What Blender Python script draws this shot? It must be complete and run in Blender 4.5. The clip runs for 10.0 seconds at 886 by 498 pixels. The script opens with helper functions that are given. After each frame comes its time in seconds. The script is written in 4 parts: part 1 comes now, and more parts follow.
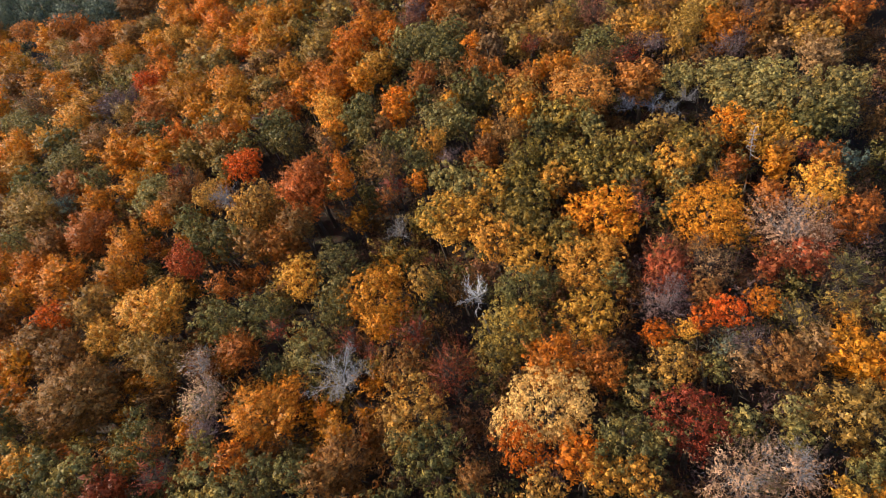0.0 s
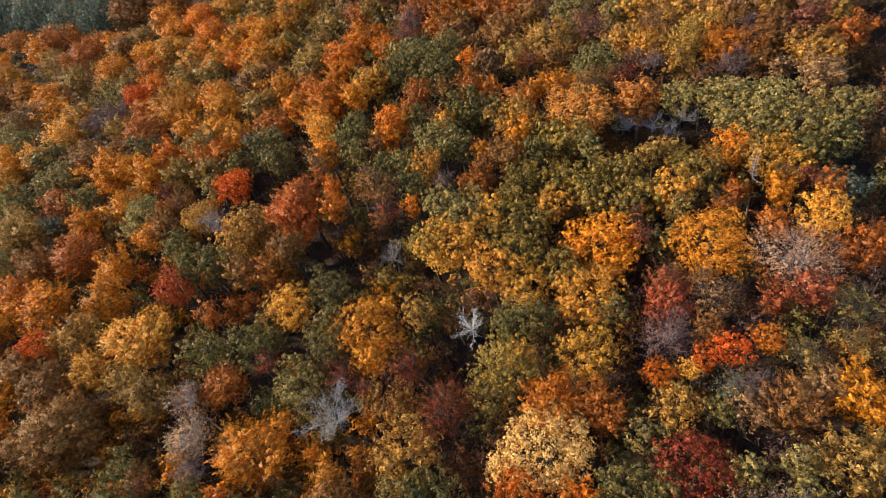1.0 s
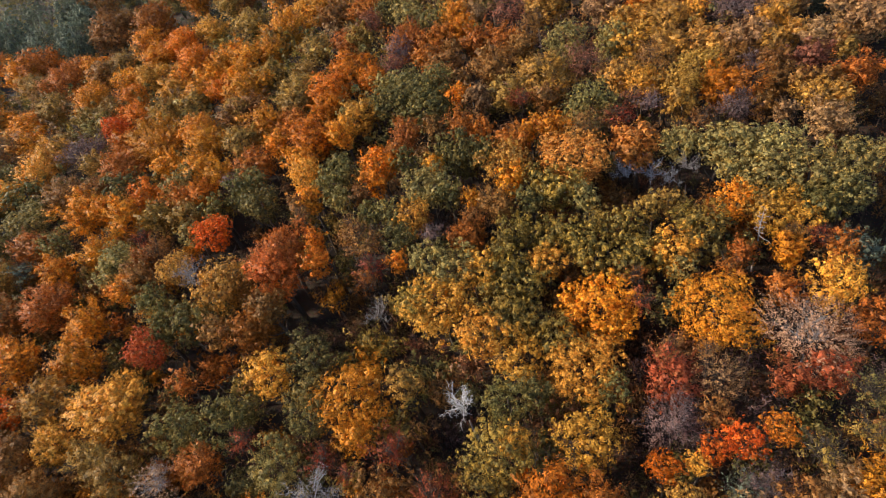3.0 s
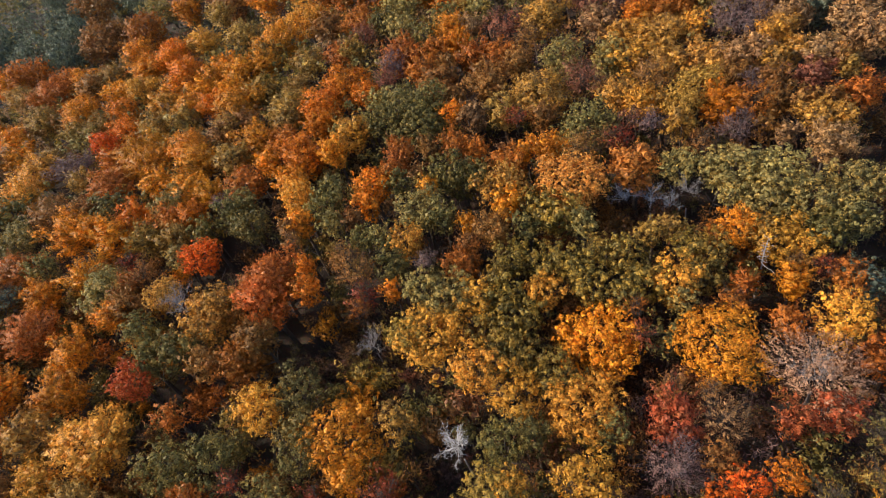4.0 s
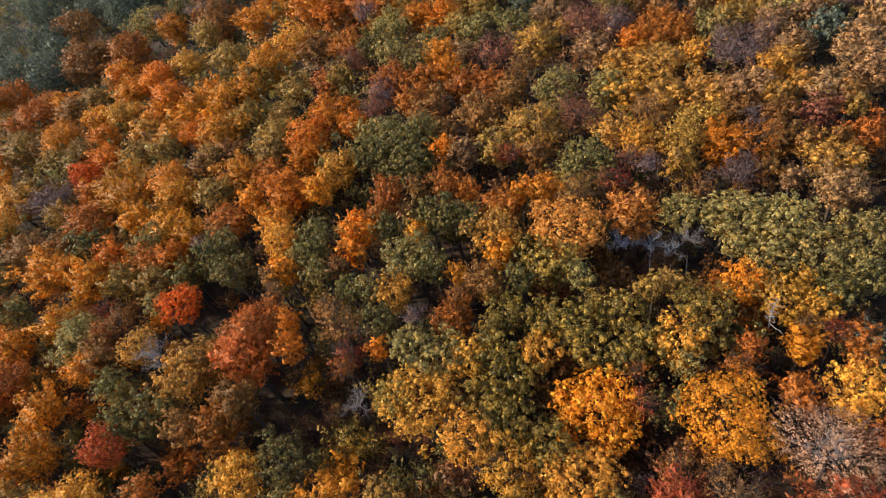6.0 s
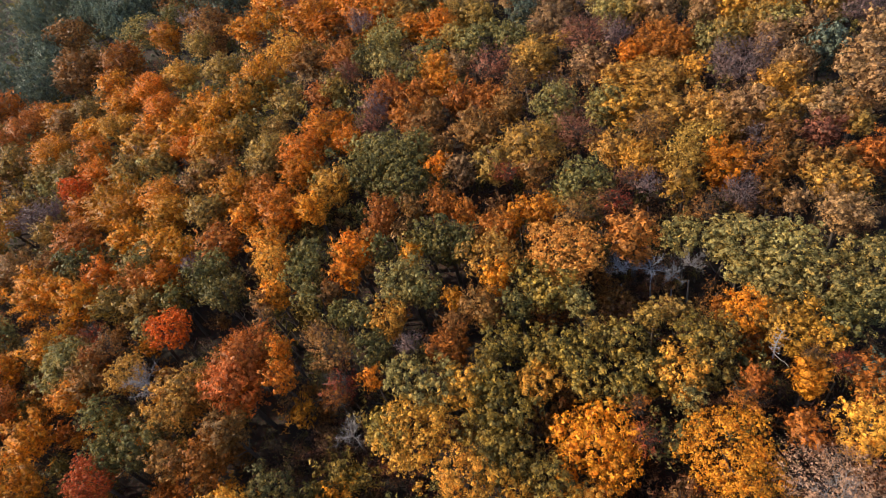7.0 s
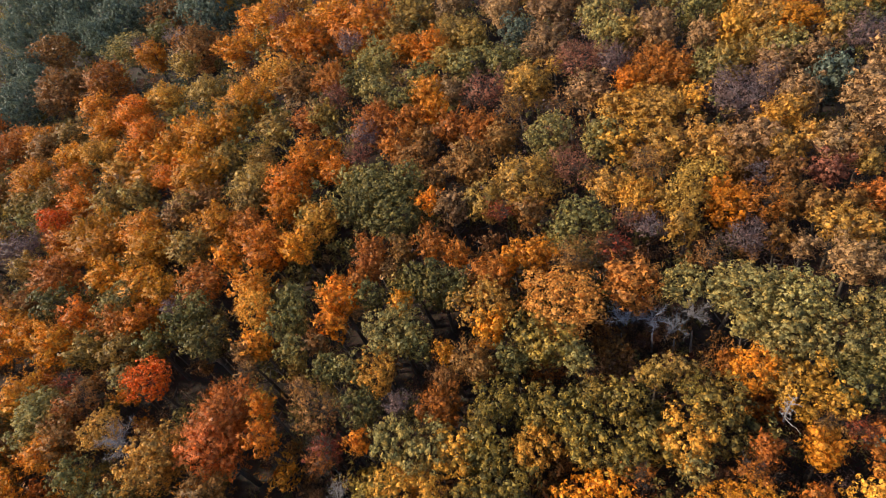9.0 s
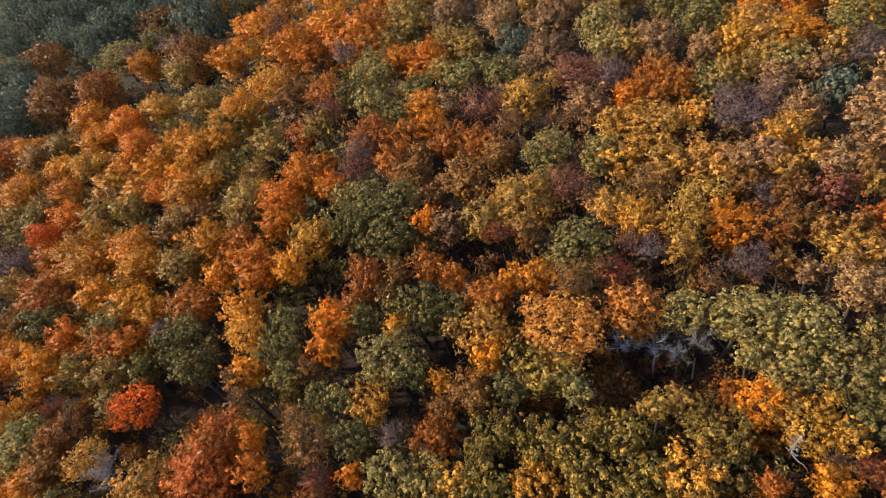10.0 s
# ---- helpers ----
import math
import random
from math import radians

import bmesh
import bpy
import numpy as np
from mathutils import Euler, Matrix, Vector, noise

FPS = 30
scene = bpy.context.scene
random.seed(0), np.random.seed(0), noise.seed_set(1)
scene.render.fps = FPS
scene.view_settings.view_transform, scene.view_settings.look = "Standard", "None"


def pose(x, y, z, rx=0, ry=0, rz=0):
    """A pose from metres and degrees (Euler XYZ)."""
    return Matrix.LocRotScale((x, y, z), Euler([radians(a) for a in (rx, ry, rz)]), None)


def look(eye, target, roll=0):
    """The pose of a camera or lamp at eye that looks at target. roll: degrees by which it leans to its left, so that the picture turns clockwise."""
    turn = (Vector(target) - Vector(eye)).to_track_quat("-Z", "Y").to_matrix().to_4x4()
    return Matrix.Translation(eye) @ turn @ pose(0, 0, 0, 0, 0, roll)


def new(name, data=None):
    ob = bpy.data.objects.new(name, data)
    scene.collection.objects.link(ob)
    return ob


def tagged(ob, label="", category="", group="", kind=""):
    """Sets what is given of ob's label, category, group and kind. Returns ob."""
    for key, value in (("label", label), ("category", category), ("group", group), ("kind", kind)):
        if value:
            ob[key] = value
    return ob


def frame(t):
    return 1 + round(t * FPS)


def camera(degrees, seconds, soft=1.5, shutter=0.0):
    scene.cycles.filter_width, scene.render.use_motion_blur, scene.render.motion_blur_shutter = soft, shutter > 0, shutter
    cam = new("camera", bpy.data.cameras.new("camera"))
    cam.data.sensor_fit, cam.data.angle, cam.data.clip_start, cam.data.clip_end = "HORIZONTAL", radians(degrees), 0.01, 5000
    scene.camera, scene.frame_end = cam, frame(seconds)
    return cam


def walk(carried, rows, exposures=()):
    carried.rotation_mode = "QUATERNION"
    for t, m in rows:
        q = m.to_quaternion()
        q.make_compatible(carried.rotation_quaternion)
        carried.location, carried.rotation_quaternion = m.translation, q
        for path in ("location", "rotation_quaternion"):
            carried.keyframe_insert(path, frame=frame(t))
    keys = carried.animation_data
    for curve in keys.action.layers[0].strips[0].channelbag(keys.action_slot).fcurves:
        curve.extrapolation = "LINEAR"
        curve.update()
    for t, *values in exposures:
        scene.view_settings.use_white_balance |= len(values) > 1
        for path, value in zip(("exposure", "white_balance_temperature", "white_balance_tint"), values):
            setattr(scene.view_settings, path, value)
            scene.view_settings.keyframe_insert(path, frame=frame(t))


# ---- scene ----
import functools

cam = camera(76.5, 10.0, soft=0.5)
METRES, EYE, TILT, LEAN, TURN = 50.0, 78.431, -46.932, 14.222, 0.0
ROWS = [
    (0, 0, 0, 0, 0, 0, 0),
    (0.5, 0.0065, 0.0257, 0.044, -0.08, 0.03, 0.13),
    (1, 0.0137, 0.0532, 0.0911, -0.16, 0.06, 0.28),
    (1.5, 0.0208, 0.0815, 0.1395, -0.26, 0.11, 0.41),
    (2, 0.028, 0.1103, 0.1884, -0.37, 0.15, 0.56),
    (2.5, 0.035, 0.1391, 0.2364, -0.47, 0.2, 0.65),
    (4, 0.0551, 0.2205, 0.3738, -0.81, 0.3, 1.03),
    (4.5, 0.0616, 0.2458, 0.4172, -0.92, 0.33, 1.15),
    (5, 0.0679, 0.2706, 0.4593, -1.03, 0.37, 1.24),
    (5.5, 0.0749, 0.2951, 0.5005, -1.13, 0.42, 1.35),
    (7, 0.0944, 0.3657, 0.6206, -1.4, 0.55, 1.61),
    (7.5, 0.1016, 0.3891, 0.6593, -1.48, 0.57, 1.8),
    (8, 0.1086, 0.4124, 0.6983, -1.55, 0.58, 1.88),
    (8.5, 0.1157, 0.4359, 0.7365, -1.64, 0.62, 1.96),
    (9, 0.1227, 0.4593, 0.7752, -1.7, 0.66, 2.04),
    (9.5, 0.1292, 0.4823, 0.814, -1.77, 0.68, 2.1),
    (10, 0.1365, 0.5059, 0.8516, -1.83, 0.72, 2.17),
]
EXPOSURE = 0.65
walk(
    cam,
    [(t, pose(0, 0, EYE, TILT, LEAN, TURN) @ pose(METRES * x, METRES * y, METRES * z, 90 + pitch, roll, yaw)) for t, x, y, z, yaw, pitch, roll in ROWS],
    [(0.0, EXPOSURE), (10.0, EXPOSURE)],
)

# ---- light: a hazy autumn sun from the left, under a clear sky ----
SUN_ELEVATION, SUN_AZIMUTH = 33.0, -84.0  # degrees; azimuth from +y towards +x
world = bpy.data.worlds.new("sky")
scene.world = world
world.use_nodes = True
wn = world.node_tree
sky = wn.nodes.new("ShaderNodeTexSky")
sky.sky_type, sky.sun_disc = "NISHITA", False
sky.sun_elevation, sky.sun_rotation = radians(SUN_ELEVATION), radians(SUN_AZIMUTH)
wn.links.new(sky.outputs[0], wn.nodes["Background"].inputs[0])
wn.nodes["Background"].inputs[1].default_value = 0.15
sun_data = bpy.data.lights.new("sun", "SUN")
sun_data.energy, sun_data.angle, sun_data.color = 4.3, radians(2.5), (1.0, 0.83, 0.62)
sun = new("sun", sun_data)
towards = Vector((math.sin(radians(SUN_AZIMUTH)) * math.cos(radians(SUN_ELEVATION)), math.cos(radians(SUN_AZIMUTH)) * math.cos(radians(SUN_ELEVATION)), math.sin(radians(SUN_ELEVATION))))
sun.matrix_world = look(towards * 300, (0, 0, 0))


# ---- materials ----
def shader(name):
    mat = bpy.data.materials.new(name)
    mat.use_nodes = True
    nodes, links = mat.node_tree.nodes, mat.node_tree.links
    return mat, nodes, links, nodes["Principled BSDF"]


def ramp_node(nodes, stops):
    ramp = nodes.new("ShaderNodeValToRGB")
    while len(ramp.color_ramp.elements) < len(stops):
        ramp.color_ramp.elements.new(0.5)
    for element, (at, colour) in zip(ramp.color_ramp.elements, stops):
        element.position, element.color = at, (*colour, 1)
    return ramp


def leaf_material(name, main, second, share=0.5, spread=0.22):
    """Leaves of one tree: main colour with leaf-to-leaf spread, patches of a second colour by clump, and a drift from tree to tree."""
    mat, nodes, links, bsdf = shader(name)
    info, geo, where = nodes.new("ShaderNodeObjectInfo"), nodes.new("ShaderNodeNewGeometry"), nodes.new("ShaderNodeTexCoord")
    shift = nodes.new("ShaderNodeVectorMath")
    shift.operation = "MULTIPLY_ADD"
    shift.inputs[1].default_value = (1, 1, 1)
    scaled = nodes.new("ShaderNodeVectorMath")
    scaled.operation = "SCALE"
    scaled.inputs[0].default_value = (37, 53, 71)
    links.new(info.outputs["Random"], scaled.inputs["Scale"])
    links.new(where.outputs["Object"], shift.inputs[0])
    links.new(scaled.outputs[0], shift.inputs[2])
    clump = nodes.new("ShaderNodeTexNoise")
    clump.inputs["Scale"].default_value, clump.inputs["Detail"].default_value = 0.75, 3.0
    links.new(shift.outputs[0], clump.inputs["Vector"])
    patch = nodes.new("ShaderNodeMapRange")
    patch.inputs["From Min"].default_value, patch.inputs["From Max"].default_value = 0.62 - 0.3 * share, 0.78 - 0.3 * share
    links.new(clump.outputs[0], patch.inputs["Value"])
    dark = tuple(c * (1 - spread) for c in main)
    light = tuple(min(0.8, c * (1 + spread)) for c in main)
    tint = ramp_node(nodes, ((0.0, dark), (0.55, main), (1.0, light)))
    tint2 = ramp_node(nodes, ((0.0, tuple(c * (1 - spread) for c in second)), (0.55, second), (1.0, tuple(min(0.8, c * (1 + spread)) for c in second))))
    mix = nodes.new("ShaderNodeMix")
    mix.data_type = "RGBA"
    for r in (tint, tint2):
        links.new(geo.outputs["Random Per Island"], r.inputs[0])
    links.new(patch.outputs[0], mix.inputs["Factor"])
    links.new(tint.outputs[0], mix.inputs["A"])
    links.new(tint2.outputs[0], mix.inputs["B"])
    drift = nodes.new("ShaderNodeHueSaturation")
    hue, value = nodes.new("ShaderNodeMapRange"), nodes.new("ShaderNodeMapRange")
    hue.inputs["To Min"].default_value, hue.inputs["To Max"].default_value = 0.4955, 0.5045
    # some tufts are paler, some darker
    tufted = nodes.new("ShaderNodeTexNoise")
    tufted.inputs["Scale"].default_value, tufted.inputs["Detail"].default_value = 1.6, 1.0
    links.new(shift.outputs[0], tufted.inputs["Vector"])
    value.inputs["From Min"].default_value, value.inputs["From Max"].default_value = 0.36, 0.64
    value.inputs["To Min"].default_value, value.inputs["To Max"].default_value = 0.5, 1.52
    own, lot = nodes.new("ShaderNodeMapRange"), nodes.new("ShaderNodeMath")
    own.inputs["To Min"].default_value, own.inputs["To Max"].default_value = 0.8, 1.18
    lot.operation = "FRACT"
    many = nodes.new("ShaderNodeMath")
    many.operation = "MULTIPLY"
    many.inputs[1].default_value = 7.31
    links.new(info.outputs["Random"], many.inputs[0])
    links.new(many.outputs[0], lot.inputs[0])
    links.new(lot.outputs[0], own.inputs["Value"])
    bright = nodes.new("ShaderNodeMath")
    bright.operation = "MULTIPLY"
    links.new(info.outputs["Random"], hue.inputs["Value"])
    links.new(tufted.outputs[0], value.inputs["Value"])
    links.new(value.outputs[0], bright.inputs[0])
    links.new(own.outputs[0], bright.inputs[1])
    links.new(hue.outputs[0], drift.inputs["Hue"])
    links.new(bright.outputs[0], drift.inputs["Value"])
    links.new(mix.outputs["Result"], drift.inputs["Color"])
    links.new(drift.outputs[0], bsdf.inputs["Base Color"])
    bsdf.inputs["Roughness"].default_value = 0.5
    bsdf.inputs["Specular IOR Level"].default_value = 0.2
    through_leaf = nodes.new("ShaderNodeBsdfTranslucent")
    links.new(drift.outputs[0], through_leaf.inputs["Color"])
    both = nodes.new("ShaderNodeMixShader")
    both.inputs[0].default_value = 0.27
    links.new(bsdf.outputs[0], both.inputs[1])
    links.new(through_leaf.outputs[0], both.inputs[2])
    links.new(both.outputs[0], nodes["Material Output"].inputs["Surface"])
    return mat


def bark_material(name, light, dark, scale=3.0):
    mat, nodes, links, bsdf = shader(name)
    where, grain, info = nodes.new("ShaderNodeTexCoord"), nodes.new("ShaderNodeTexNoise"), nodes.new("ShaderNodeObjectInfo")
    grain.inputs["Scale"].default_value, grain.inputs["Detail"].default_value = scale, 6.0
    links.new(where.outputs["Object"], grain.inputs["Vector"])
    ramp = ramp_node(nodes, ((0.3, dark), (0.7, light)))
    links.new(grain.outputs[0], ramp.inputs[0])
    drift = nodes.new("ShaderNodeHueSaturation")
    value = nodes.new("ShaderNodeMapRange")
    value.inputs["To Min"].default_value, value.inputs["To Max"].default_value = 0.8, 1.2
    links.new(info.outputs["Random"], value.inputs["Value"])
    links.new(value.outputs[0], drift.inputs["Value"])
    links.new(ramp.outputs[0], drift.inputs["Color"])
    links.new(drift.outputs[0], bsdf.inputs["Base Color"])
    bump = nodes.new("ShaderNodeBump")
    bump.inputs["Strength"].default_value, bump.inputs["Distance"].default_value = 0.5, 0.03
    links.new(grain.outputs[0], bump.inputs["Height"])
    links.new(bump.outputs[0], bsdf.inputs["Normal"])
    bsdf.inputs["Roughness"].default_value = 0.9
    return mat


# colour word: (main, second, share of the second colour, words for the label)
LEAVES = {
    "gold": ((0.62, 0.30, 0.042), (0.30, 0.175, 0.038), 0.25, "golden yellow"),
    "yellow": ((0.77, 0.375, 0.05), (0.66, 0.34, 0.05), 0.35, "pale yellow"),
    "honey": ((0.56, 0.285, 0.052), (0.28, 0.16, 0.048), 0.5, "honey gold"),
    "hazel": ((0.37, 0.205, 0.082), (0.24, 0.138, 0.07), 0.5, "hazel brown"),
    "bronze": ((0.39, 0.222, 0.046), (0.215, 0.142, 0.044), 0.5, "bronze green"),
    "amber": ((0.67, 0.262, 0.02), (0.42, 0.18, 0.02), 0.5, "amber brown"),
    "orange": ((0.62, 0.198, 0.014), (0.44, 0.155, 0.018), 0.45, "bright orange"),
    "fire": ((0.60, 0.155, 0.008), (0.55, 0.13, 0.008), 0.3, "glowing orange"),
    "orange_gold": ((0.78, 0.335, 0.028), (0.70, 0.265, 0.02), 0.35, "orange and gold"),
    "orange_pink": ((0.47, 0.178, 0.034), (0.35, 0.14, 0.03), 0.45, "pinkish orange"),
    "rust": ((0.43, 0.135, 0.02), (0.31, 0.115, 0.022), 0.5, "rust red"),
    "red": ((0.52, 0.105, 0.028), (0.54, 0.15, 0.03), 0.35, "vivid red"),
    "red_orange": ((0.66, 0.125, 0.014), (0.60, 0.15, 0.014), 0.4, "red orange"),
    "rose": ((0.40, 0.09, 0.034), (0.31, 0.10, 0.036), 0.5, "dull rose red"),
    "crimson": ((0.27, 0.05, 0.019), (0.19, 0.048, 0.018), 0.5, "dark crimson"),
    "wine": ((0.26, 0.09, 0.05), (0.20, 0.085, 0.05), 0.5, "dull wine red"),
    "apricot": ((0.76, 0.32, 0.07), (0.66, 0.22, 0.03), 0.42, "apricot orange"),
    "flame": ((0.74, 0.275, 0.02), (0.62, 0.19, 0.016), 0.4, "flaming orange"),
    "russet": ((0.50, 0.136, 0.024), (0.40, 0.118, 0.024), 0.45, "russet red"),
    "lime_gold": ((0.45, 0.27, 0.05), (0.34, 0.205, 0.045), 0.45, "yellow green"),
    "brown": ((0.30, 0.13, 0.032), (0.20, 0.105, 0.032), 0.5, "brown"),
    "tan": ((0.74, 0.44, 0.145), (0.62, 0.34, 0.08), 0.45, "pale tan"),
    "pink": ((0.54, 0.33, 0.20), (0.42, 0.23, 0.125), 0.5, "pinkish brown"),
    "olive": ((0.25, 0.205, 0.07), (0.46, 0.30, 0.072), 0.45, "olive green and gold"),
    "moss": ((0.17, 0.128, 0.036), (0.41, 0.252, 0.043), 0.64, "dark olive and gold"),
    "green": ((0.14, 0.122, 0.04), (0.285, 0.198, 0.048), 0.5, "dark green"),
    "teal": ((0.12, 0.142, 0.1), (0.19, 0.185, 0.1), 0.35, "bluish green"),
    "purple": ((0.17, 0.10, 0.085), (0.13, 0.075, 0.065), 0.5, "thin purplish brown"),
    "duff": ((0.12, 0.066, 0.038), (0.085, 0.052, 0.032), 0.5, "dark brown"),
    "litter": ((0.26, 0.115, 0.05), (0.19, 0.10, 0.045), 0.5, "dull brown"),
}
leaf = {name: leaf_material(name + "_leaves", main, second, share) for name, (main, second, share, _) in LEAVES.items()}
bark = bark_material("grey_brown_bark", (0.11, 0.085, 0.065), (0.04, 0.03, 0.024))
BARE = {
    "white": (bark_material("silver_bark", (0.62, 0.60, 0.59), (0.36, 0.34, 0.34)), "silvery white"),
    "grey": (bark_material("pale_grey_bark", (0.40, 0.37, 0.36), (0.22, 0.20, 0.20)), "pale grey"),
    # grey bark with the gap's bluish shade put into its colour
    "blue": (bark_material("shaded_grey_bark", (0.33, 0.35, 0.40), (0.18, 0.19, 0.22)), "bluish shade-tinted grey"),
    "purple": (bark_material("purple_grey_bark", (0.30, 0.23, 0.23), (0.15, 0.11, 0.11)), "purplish grey"),
}


def ground_material():
    mat, nodes, links, bsdf = shader("leaf_litter")
    where, broad, fine = nodes.new("ShaderNodeTexCoord"), nodes.new("ShaderNodeTexNoise"), nodes.new("ShaderNodeTexVoronoi")
    broad.inputs["Scale"].default_value, broad.inputs["Detail"].default_value = 0.12, 8.0
    fine.inputs["Scale"].default_value = 5.0
    for n in (broad, fine):
        links.new(where.outputs["Object"], n.inputs["Vector"])
    soil = ramp_node(nodes, ((0.3, (0.028, 0.02, 0.014)), (0.55, (0.052, 0.031, 0.02)), (0.75, (0.085, 0.048, 0.028))))
    links.new(broad.outputs[0], soil.inputs[0])
    mix = nodes.new("ShaderNodeMix")
    mix.data_type, mix.blend_type = "RGBA", "MULTIPLY"
    mix.inputs["Factor"].default_value = 0.6
    links.new(soil.outputs[0], mix.inputs["A"])
    links.new(fine.outputs["Color"], mix.inputs["B"])
    links.new(mix.outputs["Result"], bsdf.inputs["Base Color"])
    bump = nodes.new("ShaderNodeBump")
    bump.inputs["Distance"].default_value = 0.08
    links.new(fine.outputs["Distance"], bump.inputs["Height"])
    links.new(bump.outputs[0], bsdf.inputs["Normal"])
    bsdf.inputs["Roughness"].default_value = 0.95
    return mat


# ---- ground ----
def ground_height(x, y):
    return 0.5 * noise.noise(Vector((x / 45, y / 45, 0.3))) + 0.15 * noise.noise(Vector((x / 9, y / 9, 4.1)))


def build_ground():
    """One sheet: fine near the forest seen, growing coarse to the horizon."""
    steps = [-4000, -2000, -1000, -600, -400, *range(-300, 401, 10), 600, 1000, 2000, 4000]
    verts = [(x, y, ground_height(x, y)) for y in steps for x in steps]
    n = len(steps)
    faces = [(j * n + i, j * n + i + 1, (j + 1) * n + i + 1, (j + 1) * n + i) for j in range(n - 1) for i in range(n - 1)]
    mesh = bpy.data.meshes.new("ground")
    mesh.from_pydata(verts, [], faces)
    mesh.shade_smooth()
    mesh.materials.append(ground_material())
    return tagged(new("ground", mesh), "dark forest floor covered in brown leaf litter", "ground", kind="structure")


build_ground()


# ---- trees: crowns of single leaves on lumps or sprays, trunks with limbs ----
def unit(v):
    return v / np.maximum(np.linalg.norm(v, axis=-1, keepdims=True), 1e-9)


def leaf_corners(at, normal, along, length, width, rng):
    """The corners of pointed leaves or leaf sprays, three each, lying across their normals and pointing along."""
    n = unit(normal)
    u = unit(along - (along * n).sum(-1, keepdims=True) * n + 1e-6)
    v = np.cross(n, u)
    size = rng.uniform(0.65, 1.35, (len(at), 1))
    a, b = u * length * size * 0.5, v * width * size * 0.55
    skew = rng.uniform(-0.35, 0.35, (len(at), 1)) * a
    return np.stack([at - a + b + skew, at - a - b - skew, at + a], 1).reshape(-1, 3)


def leaf_mesh(name, corners, facing):
    """A mesh of separate leaves, three corners each. facing: the way each leaf's clump faces, by which its light falls softly."""
    mesh = bpy.data.meshes.new(name)
    count = len(corners) // 3
    mesh.vertices.add(3 * count)
    mesh.vertices.foreach_set("co", corners.astype(np.float32).ravel())
    mesh.loops.add(3 * count)
    mesh.loops.foreach_set("vertex_index", np.arange(3 * count, dtype=np.int32))
    mesh.polygons.add(count)
    mesh.polygons.foreach_set("loop_start", np.arange(0, 3 * count, 3, dtype=np.int32))
    mesh.update(calc_edges=True)
    mesh.shade_smooth()
    mesh.normals_split_custom_set_from_vertices(np.repeat(facing, 3, axis=0).tolist())
    return mesh


def sphere_dirs(count, low, rng):
    """Evenly spread directions above the height low, with some jitter."""
    k = np.arange(count) + 0.5
    z = 1 - (1 - low) * k / count
    turn = k * 2.399963 + rng.uniform(0, 6.28)
    s = np.sqrt(np.maximum(0, 1 - z * z))
    return unit(np.stack([s * np.cos(turn), s * np.sin(turn), z], 1) + rng.normal(0, 0.35 / math.sqrt(count), (count, 3)) * 1.6)


def scattered(n, rng):
    return unit(rng.normal(0, 1, (n, 3)))


def cap_points(centre, size, way, gap, rng):
    """Points spread evenly over the outer side of a ball, about gap metres apart, and their directions."""
    count = max(5, int(12.57 * size * size / (gap * gap)))
    d = sphere_dirs(count, -1.0, rng)
    d = d[d @ way > -0.25]
    return centre + d * size, d


def boughed_surface(radius, lumps, lump_size, gap, rng, tall, low, rough):
    """The outer points of a crown that bulges in rounded boughs: places, the bough's direction there, the crown's direction."""
    dirs = sphere_dirs(lumps, low, rng)
    dirs = unit(dirs + 0.16 * scattered(lumps, rng))
    # a few main limbs push the crown out; the hollows between them fall back
    limbs = sphere_dirs(6, -0.3, rng)
    pull = np.maximum(0, (dirs @ limbs.T).max(1)) ** 5
    reach = 1 + rough * (1.35 * pull - 0.9) + rng.normal(0, 0.38 * rough, lumps)
    sizes = radius * lump_size * rng.uniform(0.6, 1.4, lumps)
    centres = dirs * (reach * radius - sizes)[:, None] * (rng.uniform(0.9, 1.12), rng.uniform(0.9, 1.12), tall)
    at, out = [], []
    for k in range(lumps):
        p, d = cap_points(centres[k], sizes[k], dirs[k], gap, rng)
        apart = np.linalg.norm(p[:, None] - centres[None], axis=2) / sizes[None]
        apart[:, k] = 2
        free = apart.min(1) > 0.93
        at.append(p[free]), out.append(d[free])
    at, out = np.concatenate(at), np.concatenate(out)
    keep = at[:, 2] > -0.62 * radius * tall
    at, out = at[keep], out[keep]
    return at, out, unit(at), centres, sizes


